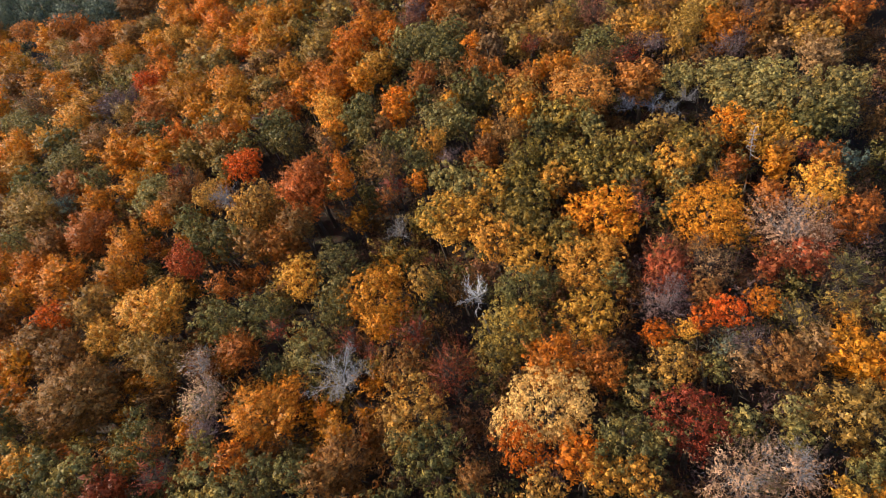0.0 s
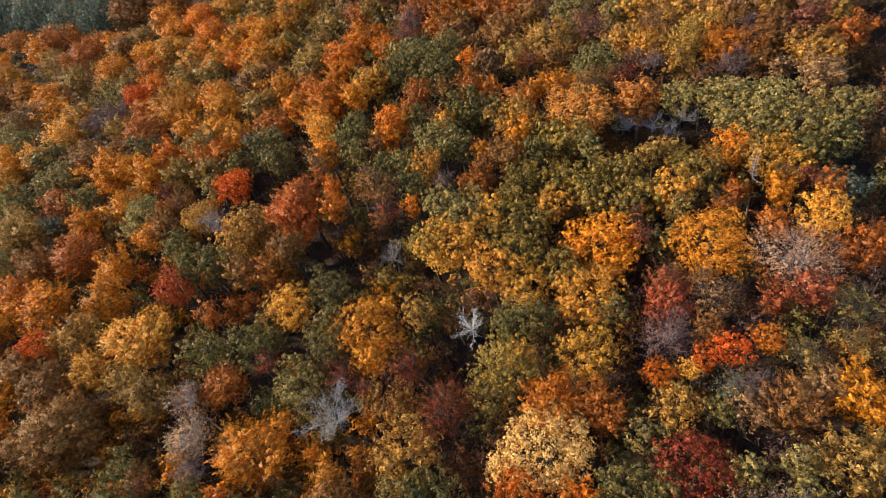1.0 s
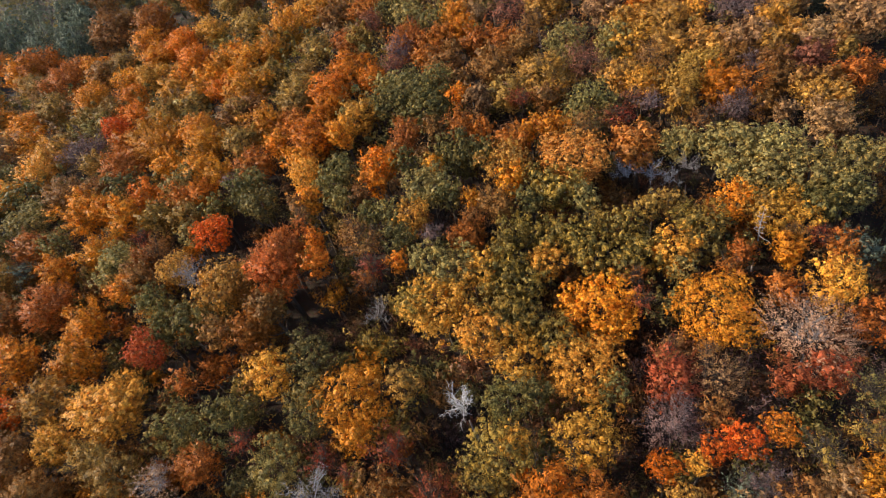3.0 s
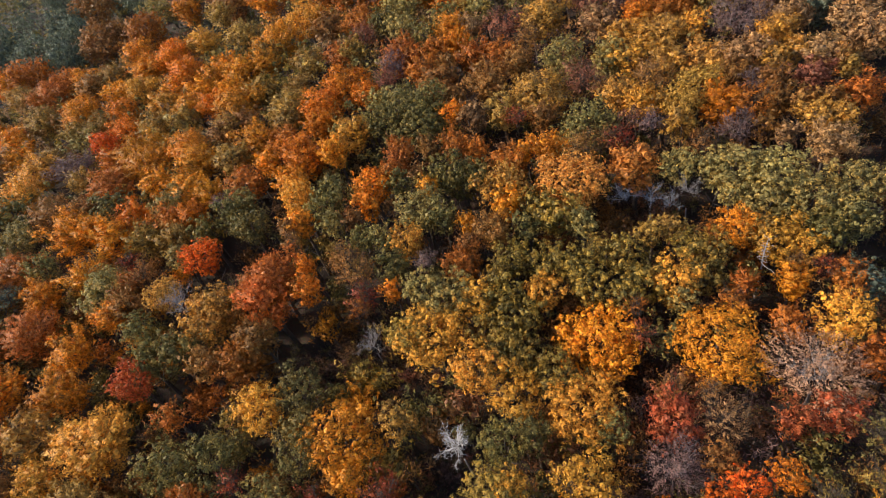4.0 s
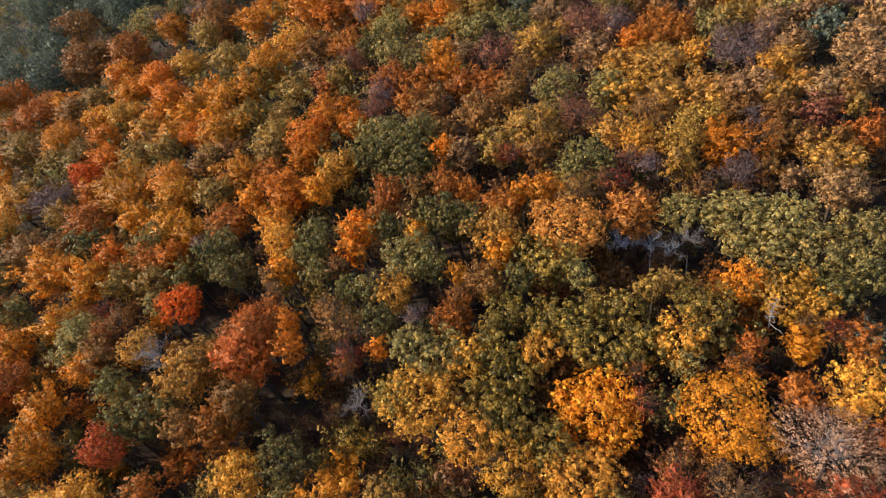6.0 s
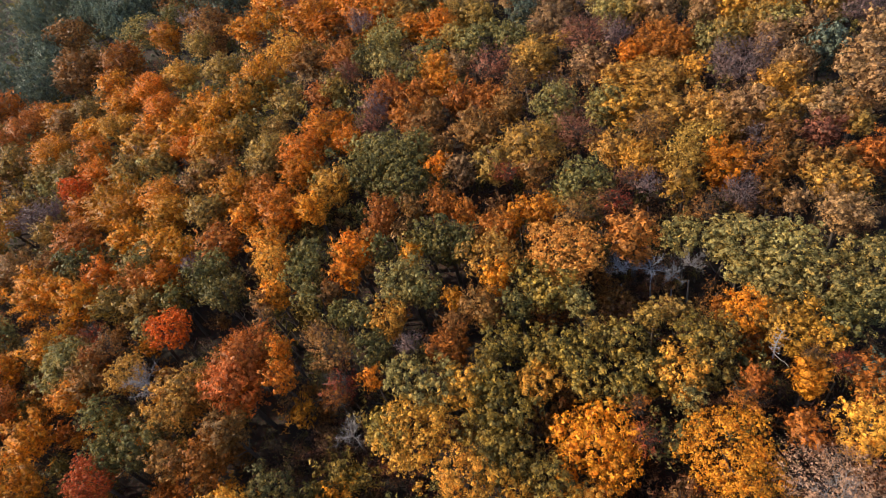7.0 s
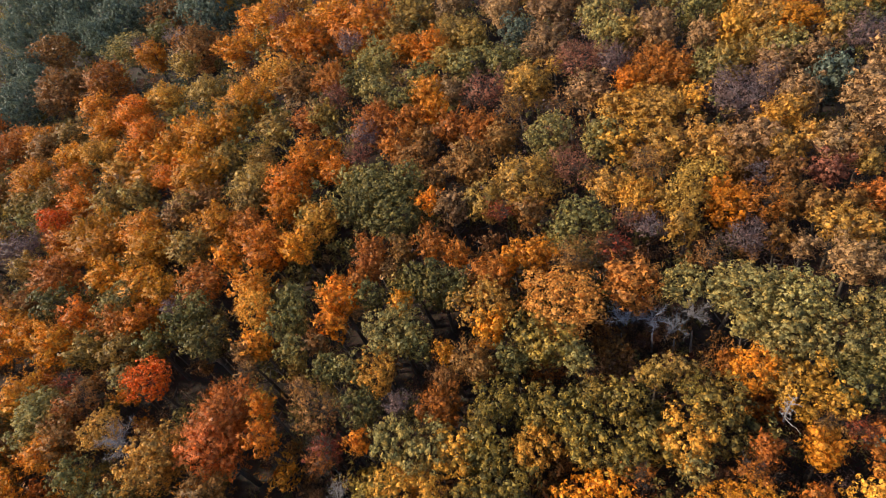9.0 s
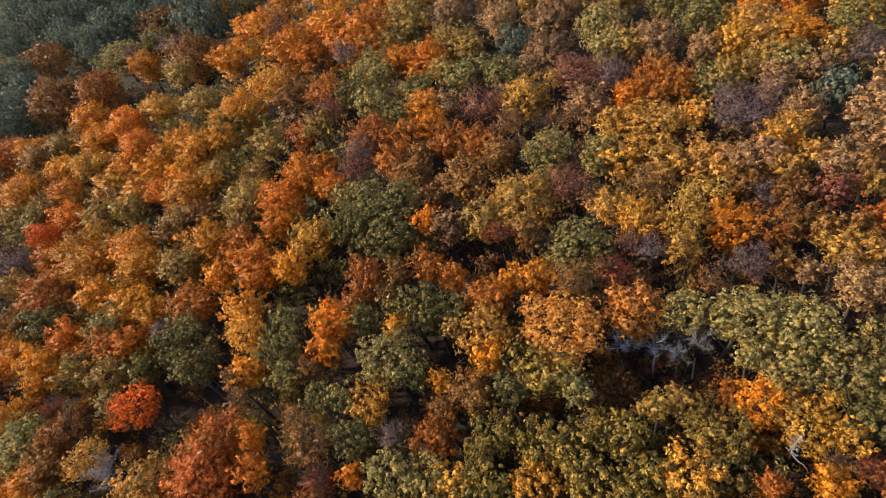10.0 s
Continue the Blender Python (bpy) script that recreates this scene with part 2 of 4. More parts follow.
def lumpy_crown(radius, rng, lumps, lump_size, gap, leaves, leaf_size, tall=0.9, low=-0.45, rough=0.16):
    """A crown of rounded boughs, closely set with tufts of leaves that stand apart like florets. Its middle is the origin."""
    at, out, crown, centres, sizes = boughed_surface(radius, lumps, lump_size, gap, rng, tall, low, rough)
    tufts = len(at)
    at = at + rng.normal(0, 0.2 * gap, at.shape) + out * rng.normal(0, 0.34 * gap, (tufts, 1))
    face = unit(out + 0.45 * crown + (0, 0, 0.45) + 0.25 * scattered(tufts, rng))
    bulk = gap * 0.38 * rng.uniform(0.65, 1.35, tufts)
    pick = np.repeat(np.arange(tufts), rng.integers(max(2, leaves - 4), leaves + 5, tufts))
    n = len(pick)
    d = unit(face[pick] * 0.75 + scattered(n, rng))
    place = at[pick] + d * (bulk[pick] * rng.uniform(0.6, 1.1, n))[:, None]
    outer = leaf_corners(place, d + 0.3 * scattered(n, rng), rng.normal(0, 1, (n, 3)), leaf_size, leaf_size * 0.85, rng)
    facing = unit(d + 0.2 * out[pick] + 0.1 * crown[pick] + 0.1 * scattered(n, rng))
    # the shaded leaves inside, which close the boughs
    some = int(n * 0.3)
    k = rng.choice(len(sizes), some, p=sizes**2 / (sizes**2).sum())
    d = unit(0.5 * unit(centres[k]) + scattered(some, rng))
    place = centres[k] + d * (sizes[k] * rng.uniform(0.36, 0.66, some))[:, None]
    inner = leaf_corners(place, d + 0.3 * scattered(some, rng), rng.normal(0, 1, (some, 3)), leaf_size * 1.9, leaf_size * 1.7, rng)
    return np.concatenate([outer, inner]), np.concatenate([facing, d])


def sprayed_crown(radius, rng, lumps, lump_size, gap, leaves, leaf_size, tall=1.0, low=-0.4, rough=0.14, reach=1.0, closed=0.3):
    """A crown of upswept sprays: slender leaves in fans along twigs that rise outwards from rounded boughs. Its middle is the origin."""
    at, out, crown, centres, sizes = boughed_surface(radius, lumps, lump_size, gap, rng, tall, low, rough)
    sprays = len(at)
    at = at + rng.normal(0, 0.3 * gap, at.shape) + out * (rng.normal(0.1, 0.45, (sprays, 1)) * gap)
    sweep = unit(crown * (1, 1, 0.7) + 0.35 * out + (0, 0, 0.6) + 0.25 * scattered(sprays, rng))
    pick = np.repeat(np.arange(sprays), rng.integers(max(2, leaves - 3), leaves + 4, sprays))
    n = len(pick)
    back = rng.uniform(-0.25, 1, n) * reach
    side = rng.normal(0, 0.13, (n, 3)) * (0.45 + back)[:, None] * gap
    place = at[pick] - sweep[pick] * back[:, None] * gap + side
    normal = unit(0.5 * scattered(n, rng) + (0, 0, 0.35) + 0.4 * crown[pick] + 0.5 * out[pick])
    outer = leaf_corners(place, normal, sweep[pick] + 0.32 * scattered(n, rng), leaf_size * 2.1, leaf_size * 0.5, rng)
    facing = unit(0.7 * out[pick] + 0.25 * crown[pick] + 0.4 * normal + 0.15 * scattered(n, rng) + (0, 0, 0.15))
    # the shaded leaves inside, which close the crown
    some = int(n * closed)
    k = rng.choice(len(sizes), some, p=sizes**2 / (sizes**2).sum())
    d = unit(0.5 * unit(centres[k]) + scattered(some, rng))
    at = centres[k] + d * (sizes[k] * rng.uniform(0.4, 0.76, some))[:, None]
    inner = leaf_corners(at, d + 0.3 * scattered(some, rng), rng.normal(0, 1, (some, 3)), leaf_size * 2.0, leaf_size * 1.6, rng)
    return np.concatenate([outer, inner]), np.concatenate([facing, d])


def tube_mesh(name, runs, sides):
    """One mesh of tapered tubes; a run is a list of points with their radii."""
    verts, faces = [], []
    for run in runs:
        first = len(verts)
        for k, (p, r) in enumerate(run):
            way = (run[min(k + 1, len(run) - 1)][0] - run[max(k - 1, 0)][0]).normalized()
            u = way.orthogonal().normalized()
            v = way.cross(u)
            for s in range(sides):
                a = 2 * math.pi * s / sides
                verts.append(p + (u * math.cos(a) + v * math.sin(a)) * r)
        for k in range(len(run) - 1):
            for s in range(sides):
                a, b = first + k * sides + s, first + k * sides + (s + 1) % sides
                faces.append((a, b, b + sides, a + sides))
        faces.append(tuple(range(first + (len(run) - 1) * sides, first + len(run) * sides)))
    mesh = bpy.data.meshes.new(name)
    mesh.from_pydata(verts, [], faces)
    mesh.shade_smooth()
    mesh.materials.append(None)
    return mesh


def crooked(start, way, length, r0, r1, steps, bend, rng, lift=0.0):
    run, p, d = [(start.copy(), r0)], start.copy(), way.normalized()
    for k in range(steps):
        d = (d + Vector(rng.normal(0, bend, 3)) + Vector((0, 0, lift))).normalized()
        p = p + d * (length / steps)
        run.append((p.copy(), r0 + (r1 - r0) * (k + 1) / steps))
    return run


def trunk_mesh(name, height, radius, rng, limbs=7):
    """A trunk with limbs that reach into the crown; the foot is the origin."""
    r0 = 0.018 * height + 0.02 * radius
    stem = crooked(Vector((0, 0, -0.4)), Vector((0, 0, 1)), height * 0.86, r0 * 1.25, r0 * 0.3, 7, 0.04, rng, 0.05)
    runs = [stem]
    for k in range(limbs):
        at, r = stem[3 + k % 4]
        a = k * 2.4 + rng.uniform(-0.4, 0.4)
        runs.append(crooked(at, Vector((math.cos(a), math.sin(a), 0.75)), radius * rng.uniform(0.7, 0.95), r * 0.6, 0.035, 4, 0.16, rng, 0.06))
    return tube_mesh(name, runs, 6)


def bare_branches(name, radius, tall, rng, twigs=5, thick=1.0):
    """A leafless crown: limbs, boughs and twigs, three times forked. The fork is the origin."""
    runs = []
    for k in range(8):
        a, up = k * 2.4 + rng.uniform(-0.3, 0.3), rng.uniform(0.5, 1.9)
        limb = crooked(Vector((0, 0, 0)), Vector((math.cos(a), math.sin(a), up)), radius * rng.uniform(0.8, 1.15) * (1 + 0.2 * (tall - 1)), 0.085 * thick, 0.03 * thick, 6, 0.3, rng, 0.05)
        runs.append(limb)
        for p, r in limb[1:]:
            for _ in range(2):
                bough = crooked(p, Vector(rng.normal(0, 0.8, 3)) + Vector((math.cos(a), math.sin(a), 0.9)), radius * rng.uniform(0.25, 0.5), r * 0.55, 0.02 * thick, 3, 0.36, rng, 0.05)
                runs.append(bough)
                for q, s in bough[1:]:
                    for _ in range(twigs):
                        runs.append(crooked(q, Vector(rng.normal(0, 0.9, 3)) + Vector((math.cos(a) * 0.7, math.sin(a) * 0.7, 0.7)), radius * rng.uniform(0.12, 0.28), 0.013 * thick, 0.008 * thick, 2, 0.25, rng, 0.03))
    return tube_mesh(name, runs, 3)


def snag(name, size, rng):
    """A dead tree: a slim stem that goes on upwards, short broken limbs round its top and one long arm."""
    stem = crooked(Vector((0, 0, 0)), Vector((0, 0, 1)), 2.6 * size, 0.14, 0.04, 9, 0.1, rng, 0.25)
    runs = [stem]
    for k in range(16):
        at, r = stem[3 + k % 7]
        a = k * 2.4 + rng.uniform(-0.5, 0.5)
        limb = crooked(at, Vector((math.cos(a), math.sin(a), rng.uniform(0.2, 1.1))), size * rng.uniform(0.22, 0.55), r * 0.55, 0.025, 4, 0.3, rng, 0.03)
        runs.append(limb)
        for p, q in limb[1:]:
            runs.append(crooked(p, Vector(rng.normal(0, 0.8, 3)) + Vector((0, 0, 0.6)), size * rng.uniform(0.1, 0.25), 0.03, 0.014, 3, 0.3, rng, 0.03))
    runs.append(crooked(stem[2][0], Vector((1, 0.1, 0.35)), size * 1.1, 0.09, 0.03, 6, 0.24, rng, 0.0))
    return tube_mesh(name, runs, 4)


def lower_boughs(radius, tall, count, leaf_size, rng):
    """The shaded boughs under a crown, which hang round the stem."""
    drop = rng.uniform(0.3, 1.1, count)
    turn = rng.uniform(0, 6.283, count)
    lobe = 1 + 0.22 * np.sin(3 * turn + rng.uniform(0, 6)) + 0.12 * np.sin(7 * turn + 9 * drop)
    wide = radius * lobe * rng.uniform(0.35, 0.86, count) * (1.08 - 0.42 * drop)
    at = np.stack([wide * np.cos(turn), wide * np.sin(turn), -drop * radius * tall], 1)
    out = unit(np.stack([np.cos(turn), np.sin(turn), np.full(count, 0.5)], 1))
    return leaf_corners(at, out + 0.6 * scattered(count, rng), rng.normal(0, 1, (count, 3)), leaf_size, leaf_size * 0.75, rng), out


def crown_corners(kind, size, rng, share=1.0, leaf_scale=1.0):
    """The leaves of a crown of this kind and radius: corners, and the way each one faces. Fewer leaves are larger ones."""
    r, k = size, size * size
    many = int(round(0.74 / leaf_scale**0.9 * 10)) / 10  # smaller leaves stand closer
    gap = 1 / math.sqrt(max(share, 0.25))
    few = min(1.0, 2.2 * share)  # a thinly leaved crown has fewer boughs
    if kind == "oak":
        top = lumpy_crown(r, rng, int((10 + 1.3 * k) * few), 0.36 - 0.022 * min(r, 7), 1.12 * gap, int(23 * many) + 2, 0.26 * leaf_scale, tall=0.9, rough=0.36)
    elif kind == "round":
        top = lumpy_crown(r, rng, int(16 + 1.6 * k), 0.34 - 0.02 * min(r, 7), 0.8 * gap, int(14 * many) + 2, 0.22 * leaf_scale, tall=0.85, low=-0.4, rough=0.3)
    elif kind == "beech":
        top = sprayed_crown(r, rng, int((9 + 1.2 * k) * few), 0.40 - 0.024 * min(r, 7), 1.14 * gap, int(21 * many) + 3, 0.27 * leaf_scale, tall=0.98, rough=0.36, reach=1.3)
    elif kind == "thin":
        return sprayed_crown(r, rng, int((10 + 1.2 * k) * few), 0.34, 1.0 * gap, int(16 * many) + 2, 0.2 * leaf_scale, tall=1.05, rough=0.35, reach=1.5, closed=0.04)
    else:
        return sprayed_crown(r, rng, 7, 0.4, 1.1, 5, 0.19 * leaf_scale, tall=0.8, rough=0.4)
    low = lower_boughs(r, 1.0, int(k * 38 * share), 0.42 * leaf_scale, rng)
    return tuple(np.concatenate(pair) for pair in zip(top, low))


@functools.cache
def crown_of(kind, size, variant, grade):
    """A crown mesh: kind of tree, size class in metres of radius, one of a few variants, and how finely leaved."""
    rng = np.random.default_rng(1000 * KINDS.index(kind) + int(size * 10) + 7777 * variant)
    mesh = leaf_mesh(kind + "_crown", *crown_corners(kind, size, rng, *GRADES[grade]))
    mesh.materials.append(None)
    return mesh


@functools.cache
def wood_of(kind, size, variant):
    rng = np.random.default_rng(500 + 1000 * KINDS.index(kind) + int(size * 10) + 7777 * variant)
    if kind == "snag":
        return snag("snag_branchwork", size, rng)
    if kind in ("thin", "bare"):
        return bare_branches(kind + "_branchwork", size, 1.2, rng, 5 if kind == "bare" and size > 3 else 2, (0.66 if kind == "bare" and size < 3 else 0.42) + size * 0.05)
    return trunk_mesh(kind + "_trunk", 16.0, size, rng)


@functools.cache
def stem_of(variant):
    rng = np.random.default_rng(900 + variant)
    return tube_mesh("stem", [crooked(Vector((0, 0, -0.4)), Vector((0, 0, 1)), 1.0, 0.25, 0.13, 6, 0.015, rng, 0.03)], 7)


GRADES = {"near": (1.0, 0.66), "fine": (1.0, 0.84), "middle": (0.8, 1.05), "coarse": (0.75, 1.2), "far": (0.42, 1.6)}  # share of the leaves, and their size
KINDS = ["oak", "beech", "round", "thin", "bare", "shrub", "snag"]
NAMES = {"oak": "oak_tree", "beech": "beech_tree", "round": "maple_tree", "thin": "ash_tree", "bare": "bare_tree", "snag": "dead_tree"}
WORDS = {
    "oak": "broad oak tree with lumpy {} autumn crown",
    "beech": "beech tree with feathery {} autumn leaves",
    "round": "rounded maple tree with dense {} foliage",
    "thin": "half-bare tree with sparse {} leaves and grey twigs",
    "snag": "dead {} tree with a slim stem and broken limbs",
    "bare": "leafless tree with {} branches in a gap",
}
CLASSES = {"oak": (2.6, 4.0, 5.8, 7.5), "beech": (2.6, 4.0, 5.8, 7.5), "round": (2.6, 4.0, 6.0), "thin": (2.6, 4.2, 6.2), "bare": (2.6, 4.0), "snag": (2.6,)}
dice = random.Random(11)


def piece(name, mesh, material, parent, m):
    ob = new(name, mesh)
    ob.parent = parent
    ob.matrix_basis = m
    ob.material_slots[0].link = "OBJECT"
    ob.material_slots[0].material = material
    return ob


standing = {}
CELL = 12.0


def remember(x, y, r):
    standing.setdefault((int(x // CELL), int(y // CELL)), []).append((x, y, r))


def near_trees(x, y):
    i, j = int(x // CELL), int(y // CELL)
    return [t for a in (-1, 0, 1) for b in (-1, 0, 1) for t in standing.get((i + a, j + b), ())]


def plant(kind, colour, x, y, middle, radius):
    """One tree: its crown's middle stands at the height middle over (x, y)."""
    grade = "near" if y < 66 and x > -70 else "fine" if y < 92 else "middle" if y < 135 else "coarse" if y < 215 else "far"
    size = min(CLASSES[kind], key=lambda c: abs(math.log(c / radius)))
    pine = colour == "teal" and y > 200
    radius *= 1.0 if y < 120 else 1.0 if pine else 1.12
    variant, spin, s = dice.randrange(3), dice.uniform(0, 6.283), radius / size
    foot = Vector((x, y, ground_height(x, y)))
    tree = new(NAMES[kind])
    tree.empty_display_size = 0.5
    tree.location = foot
    tree.rotation_euler = (0, 0, spin)
    words = BARE[colour][1] if kind in ("bare", "snag") else LEAVES[colour][3]
    tagged(tree, WORDS[kind].format(words), "tree", NAMES[kind] + "s of the forest")
    up = middle - foot.z
    stretch = s * dice.uniform(0.85, 1.06) * (1.35 if pine else 0.8 if radius > 4.8 else 1.0)
    seat = Matrix.Translation((0, 0, up)) @ Matrix.Diagonal((s, s, stretch, 1))
    if kind in ("thin", "bare", "snag"):
        fork = up - 0.45 * radius
        wood = bark if kind == "thin" else BARE[colour][0]
        if kind == "thin" and colour in ("tan", "pink", "purple"):
            wood = BARE["purple" if colour == "purple" else "grey"][0]
        piece("trunk", stem_of(variant), wood, tree, Matrix.Diagonal((0.6 + 0.12 * radius, 0.6 + 0.12 * radius, fork + 0.1, 1)))
        piece("bare_crown" if kind != "thin" else "branchwork", wood_of(kind, size, variant), wood, tree, Matrix.Translation((0, 0, fork)) @ Matrix.Diagonal((s, s, s * 1.1, 1)))
    else:
        piece("trunk", wood_of(kind, size, variant), bark, tree, Matrix.Diagonal((s, s, (up + 0.2 * radius) / 14.0, 1)))
    if kind not in ("bare", "snag"):
        piece("crown", crown_of(kind, size, variant, grade), leaf[colour], tree, seat)
    remember(x, y, radius)
    return tree


def grove(kind, colour, *spots):
    for spot in spots:
        plant(kind, colour, *spot)


# ---- the trees: x, y, height of the crown's middle, crown radius ----
grove(
    "oak", "teal",
    (72.2, 140.7, 12.4, 4.0), (17.4, 191.6, 12.1, 4.8), (-162.3, 228.9, 11.6, 6.2), (-181.3, 241.5, 10.7, 8.5), (-168.6, 242.0, 11.3, 6.8),
    (-226.7, 254.9, 11.3, 7.0), (-169.1, 256.5, 11.7, 6.0), (-210.1, 261.2, 10.4, 9.2), (-185.1, 273.4, 11.0, 7.6), (-99.9, 278.3, 9.9, 10.4),
    (-237.2, 278.9, 11.1, 7.5), (-152.7, 285.8, 11.0, 7.7), (-147.3, 296.2, 10.1, 9.9), (-135.2, 297.3, 10.9, 7.9), (-267.2, 298.0, 10.2, 9.6),
    (-122.7, 300.9, 11.4, 6.6), (-174.6, 303.7, 11.0, 7.5), (-212.8, 319.7, 10.8, 8.0), (-131.9, 329.2, 10.6, 8.6), (-201.5, 334.7, 10.4, 9.1),
)
grove(
    "oak", "teal",
    (-187.4, 335.7, 10.5, 9.0), (-159.0, 344.4, 10.4, 9.1), (-184.4, 358.0, 10.3, 9.5), (-238.5, 371.4, 10.1, 10.0), (-223.6, 388.6, 9.9, 10.4),
    (-260.0, 413.5, 9.6, 11.1),
)
grove(
    "oak", "olive",
    (-46.5, 26.4, 12.8, 2.9), (-50.0, 28.6, 12.9, 2.8), (17.7, 28.7, 13.1, 2.2), (23.1, 28.9, 13.1, 2.1), (-72.0, 31.7, 12.7, 3.2),
    (-51.0, 33.0, 13.1, 2.1), (8.6, 33.7, 13.0, 2.2), (-38.9, 48.4, 11.4, 3.7), (-35.5, 60.0, 11.8, 2.5), (-11.4, 78.3, 12.6, 3.8),
    (-16.0, 80.2, 13.1, 3.7), (50.4, 80.9, 11.2, 3.7), (46.5, 84.8, 11.2, 4.3), (40.1, 87.3, 11.3, 4.4), (53.9, 87.3, 11.7, 3.9),
    (11.9, 87.8, 13.7, 2.5), (-117.4, 89.0, 12.7, 3.4), (35.8, 89.2, 12.4, 2.3), (-22.9, 92.0, 15.2, 2.5), (43.8, 92.3, 11.2, 5.4),
)
grove(
    "oak", "olive",
    (-83.5, 94.1, 11.9, 5.4), (35.1, 95.1, 12.4, 3.0), (38.9, 95.8, 11.3, 5.6), (-32.5, 97.2, 16.1, 2.6),
    (-83.9, 97.9, 12.4, 4.0), (-16.0, 98.7, 14.1, 5.0), (-68.3, 100.3, 13.0, 2.7), (-120.0, 118.8, 11.8, 5.6), (-77.5, 120.5, 12.7, 3.4),
    (27.0, 138.5, 12.2, 3.9), (17.6, 142.0, 12.2, 5.0), (-27.3, 145.2, 11.9, 3.0), (-152.0, 147.3, 12.0, 5.1), (70.6, 155.0, 12.0, 4.4),
    (55.0, 155.4, 11.5, 3.5), (37.9, 177.9, 12.5, 3.7), (-22.5, 179.8, 12.3, 4.4), (1.1, 180.3, 12.3, 4.3), (39.2, 190.3, 11.7, 5.9),
)
grove(
    "oak", "olive",
    (-23.2, 197.3, 11.8, 5.6), (-131.9, 264.6, 11.1, 7.2),
)
grove(
    "oak", "brown",
    (-23.3, 42.6, 11.7, 3.6), (-178.4, 287.1, 10.4, 9.2), (-121.8, 290.1, 10.7, 8.3),
)
grove(
    "oak", "green",
    (7.4, 19.8, 12.9, 2.8), (-15.3, 21.9, 12.8, 3.1), (27.4, 22.1, 13.1, 2.3), (-22.7, 22.2, 12.8, 3.1), (30.9, 23.5, 12.9, 2.7),
    (-53.1, 24.3, 12.8, 3.1), (22.8, 26.1, 13.2, 2.1), (-75.0, 26.4, 12.7, 3.3), (5.1, 27.4, 12.4, 4.1), (-41.4, 28.1, 12.5, 3.5),
    (-36.3, 28.1, 12.8, 2.7), (9.0, 28.1, 13.0, 2.4), (-18.8, 29.5, 12.3, 4.1), (-77.7, 32.5, 12.6, 3.5), (-88.0, 34.3, 12.4, 4.1),
    (-62.5, 35.5, 12.5, 3.9), (17.4, 36.2, 12.8, 2.2), (39.6, 41.0, 12.0, 2.9), (-94.1, 43.3, 12.3, 4.5), (-5.6, 53.1, 11.9, 3.4),
)
grove(
    "oak", "green",
    (8.7, 53.3, 11.7, 2.2), (-1.4, 53.8, 11.9, 2.7), (-34.8, 54.7, 11.3, 3.4), (-55.6, 55.6, 12.3, 4.3), (-48.6, 56.0, 11.8, 4.5),
    (-35.9, 65.8, 11.8, 3.9), (-66.0, 74.7, 13.4, 2.9), (-61.5, 75.9, 12.8, 4.4), (45.1, 78.1, 11.4, 2.6), (46.5, 80.7, 11.5, 2.6),
    (-70.1, 82.5, 13.0, 3.4), (-21.0, 85.7, 14.0, 3.7), (2.5, 89.5, 13.9, 2.6), (-26.5, 92.4, 15.7, 2.3), (-12.4, 95.2, 14.2, 3.2),
    (-34.9, 104.1, 15.6, 3.8), (-52.5, 104.1, 14.2, 3.7), (-4.7, 104.8, 14.3, 3.0), (-20.0, 105.9, 15.4, 2.8), (-104.1, 106.0, 12.6, 3.7),
)
grove(
    "oak", "green",
    (-8.5, 106.2, 13.9, 4.3), (-64.4, 106.7, 13.1, 3.0), (-34.3, 107.8, 15.7, 3.1), (-12.3, 108.1, 14.7, 2.8), (-57.9, 109.3, 13.3, 4.2),
    (-127.3, 111.7, 12.2, 4.7), (-56.6, 112.9, 13.8, 3.4), (17.6, 114.9, 12.5, 5.8), (-96.1, 124.2, 12.2, 4.5), (-17.3, 129.9, 12.0, 6.0),
    (-129.0, 131.6, 12.0, 4.7), (-24.8, 132.6, 12.5, 3.7), (-14.5, 137.0, 11.9, 5.3), (-21.6, 140.8, 11.4, 5.5), (-142.6, 141.9, 12.0, 5.0),
    (88.7, 162.7, 11.7, 5.8), (-15.4, 170.0, 12.5, 3.7), (12.5, 176.9, 12.2, 4.5), (60.8, 178.7, 11.7, 5.8), (-10.2, 180.2, 12.3, 4.3),
)
grove(
    "oak", "green",
    (7.3, 182.4, 12.2, 4.7), (-28.5, 187.5, 12.4, 4.1), (68.9, 190.0, 11.9, 5.3), (58.2, 195.5, 11.8, 5.5), (-117.5, 269.9, 11.9, 5.4),
    (-81.6, 285.6, 11.1, 7.4),
)
grove(
    "oak", "gold",
    (5.5, 23.6, 13.0, 2.6), (2.0, 24.4, 13.0, 2.7), (4.4, 46.5, 11.4, 4.6), (-4.5, 47.0, 12.5, 2.5), (5.9, 56.8, 10.5, 5.0), (-3.3, 60.1, 11.2, 4.0),
    (-8.3, 64.7, 11.5, 4.2), (-14.8, 71.4, 11.7, 5.5), (22.7, 74.5, 10.9, 3.9), (3.5, 76.6, 11.7, 3.3), (42.5, 76.7, 11.3, 2.5),
    (-7.6, 77.0, 12.5, 3.2), (39.5, 79.0, 11.0, 3.7), (-18.6, 90.3, 14.3, 3.4), (31.0, 136.7, 11.6, 4.7), (-57.4, 207.8, 11.6, 6.0),
    (-94.1, 284.8, 12.1, 5.0),
)
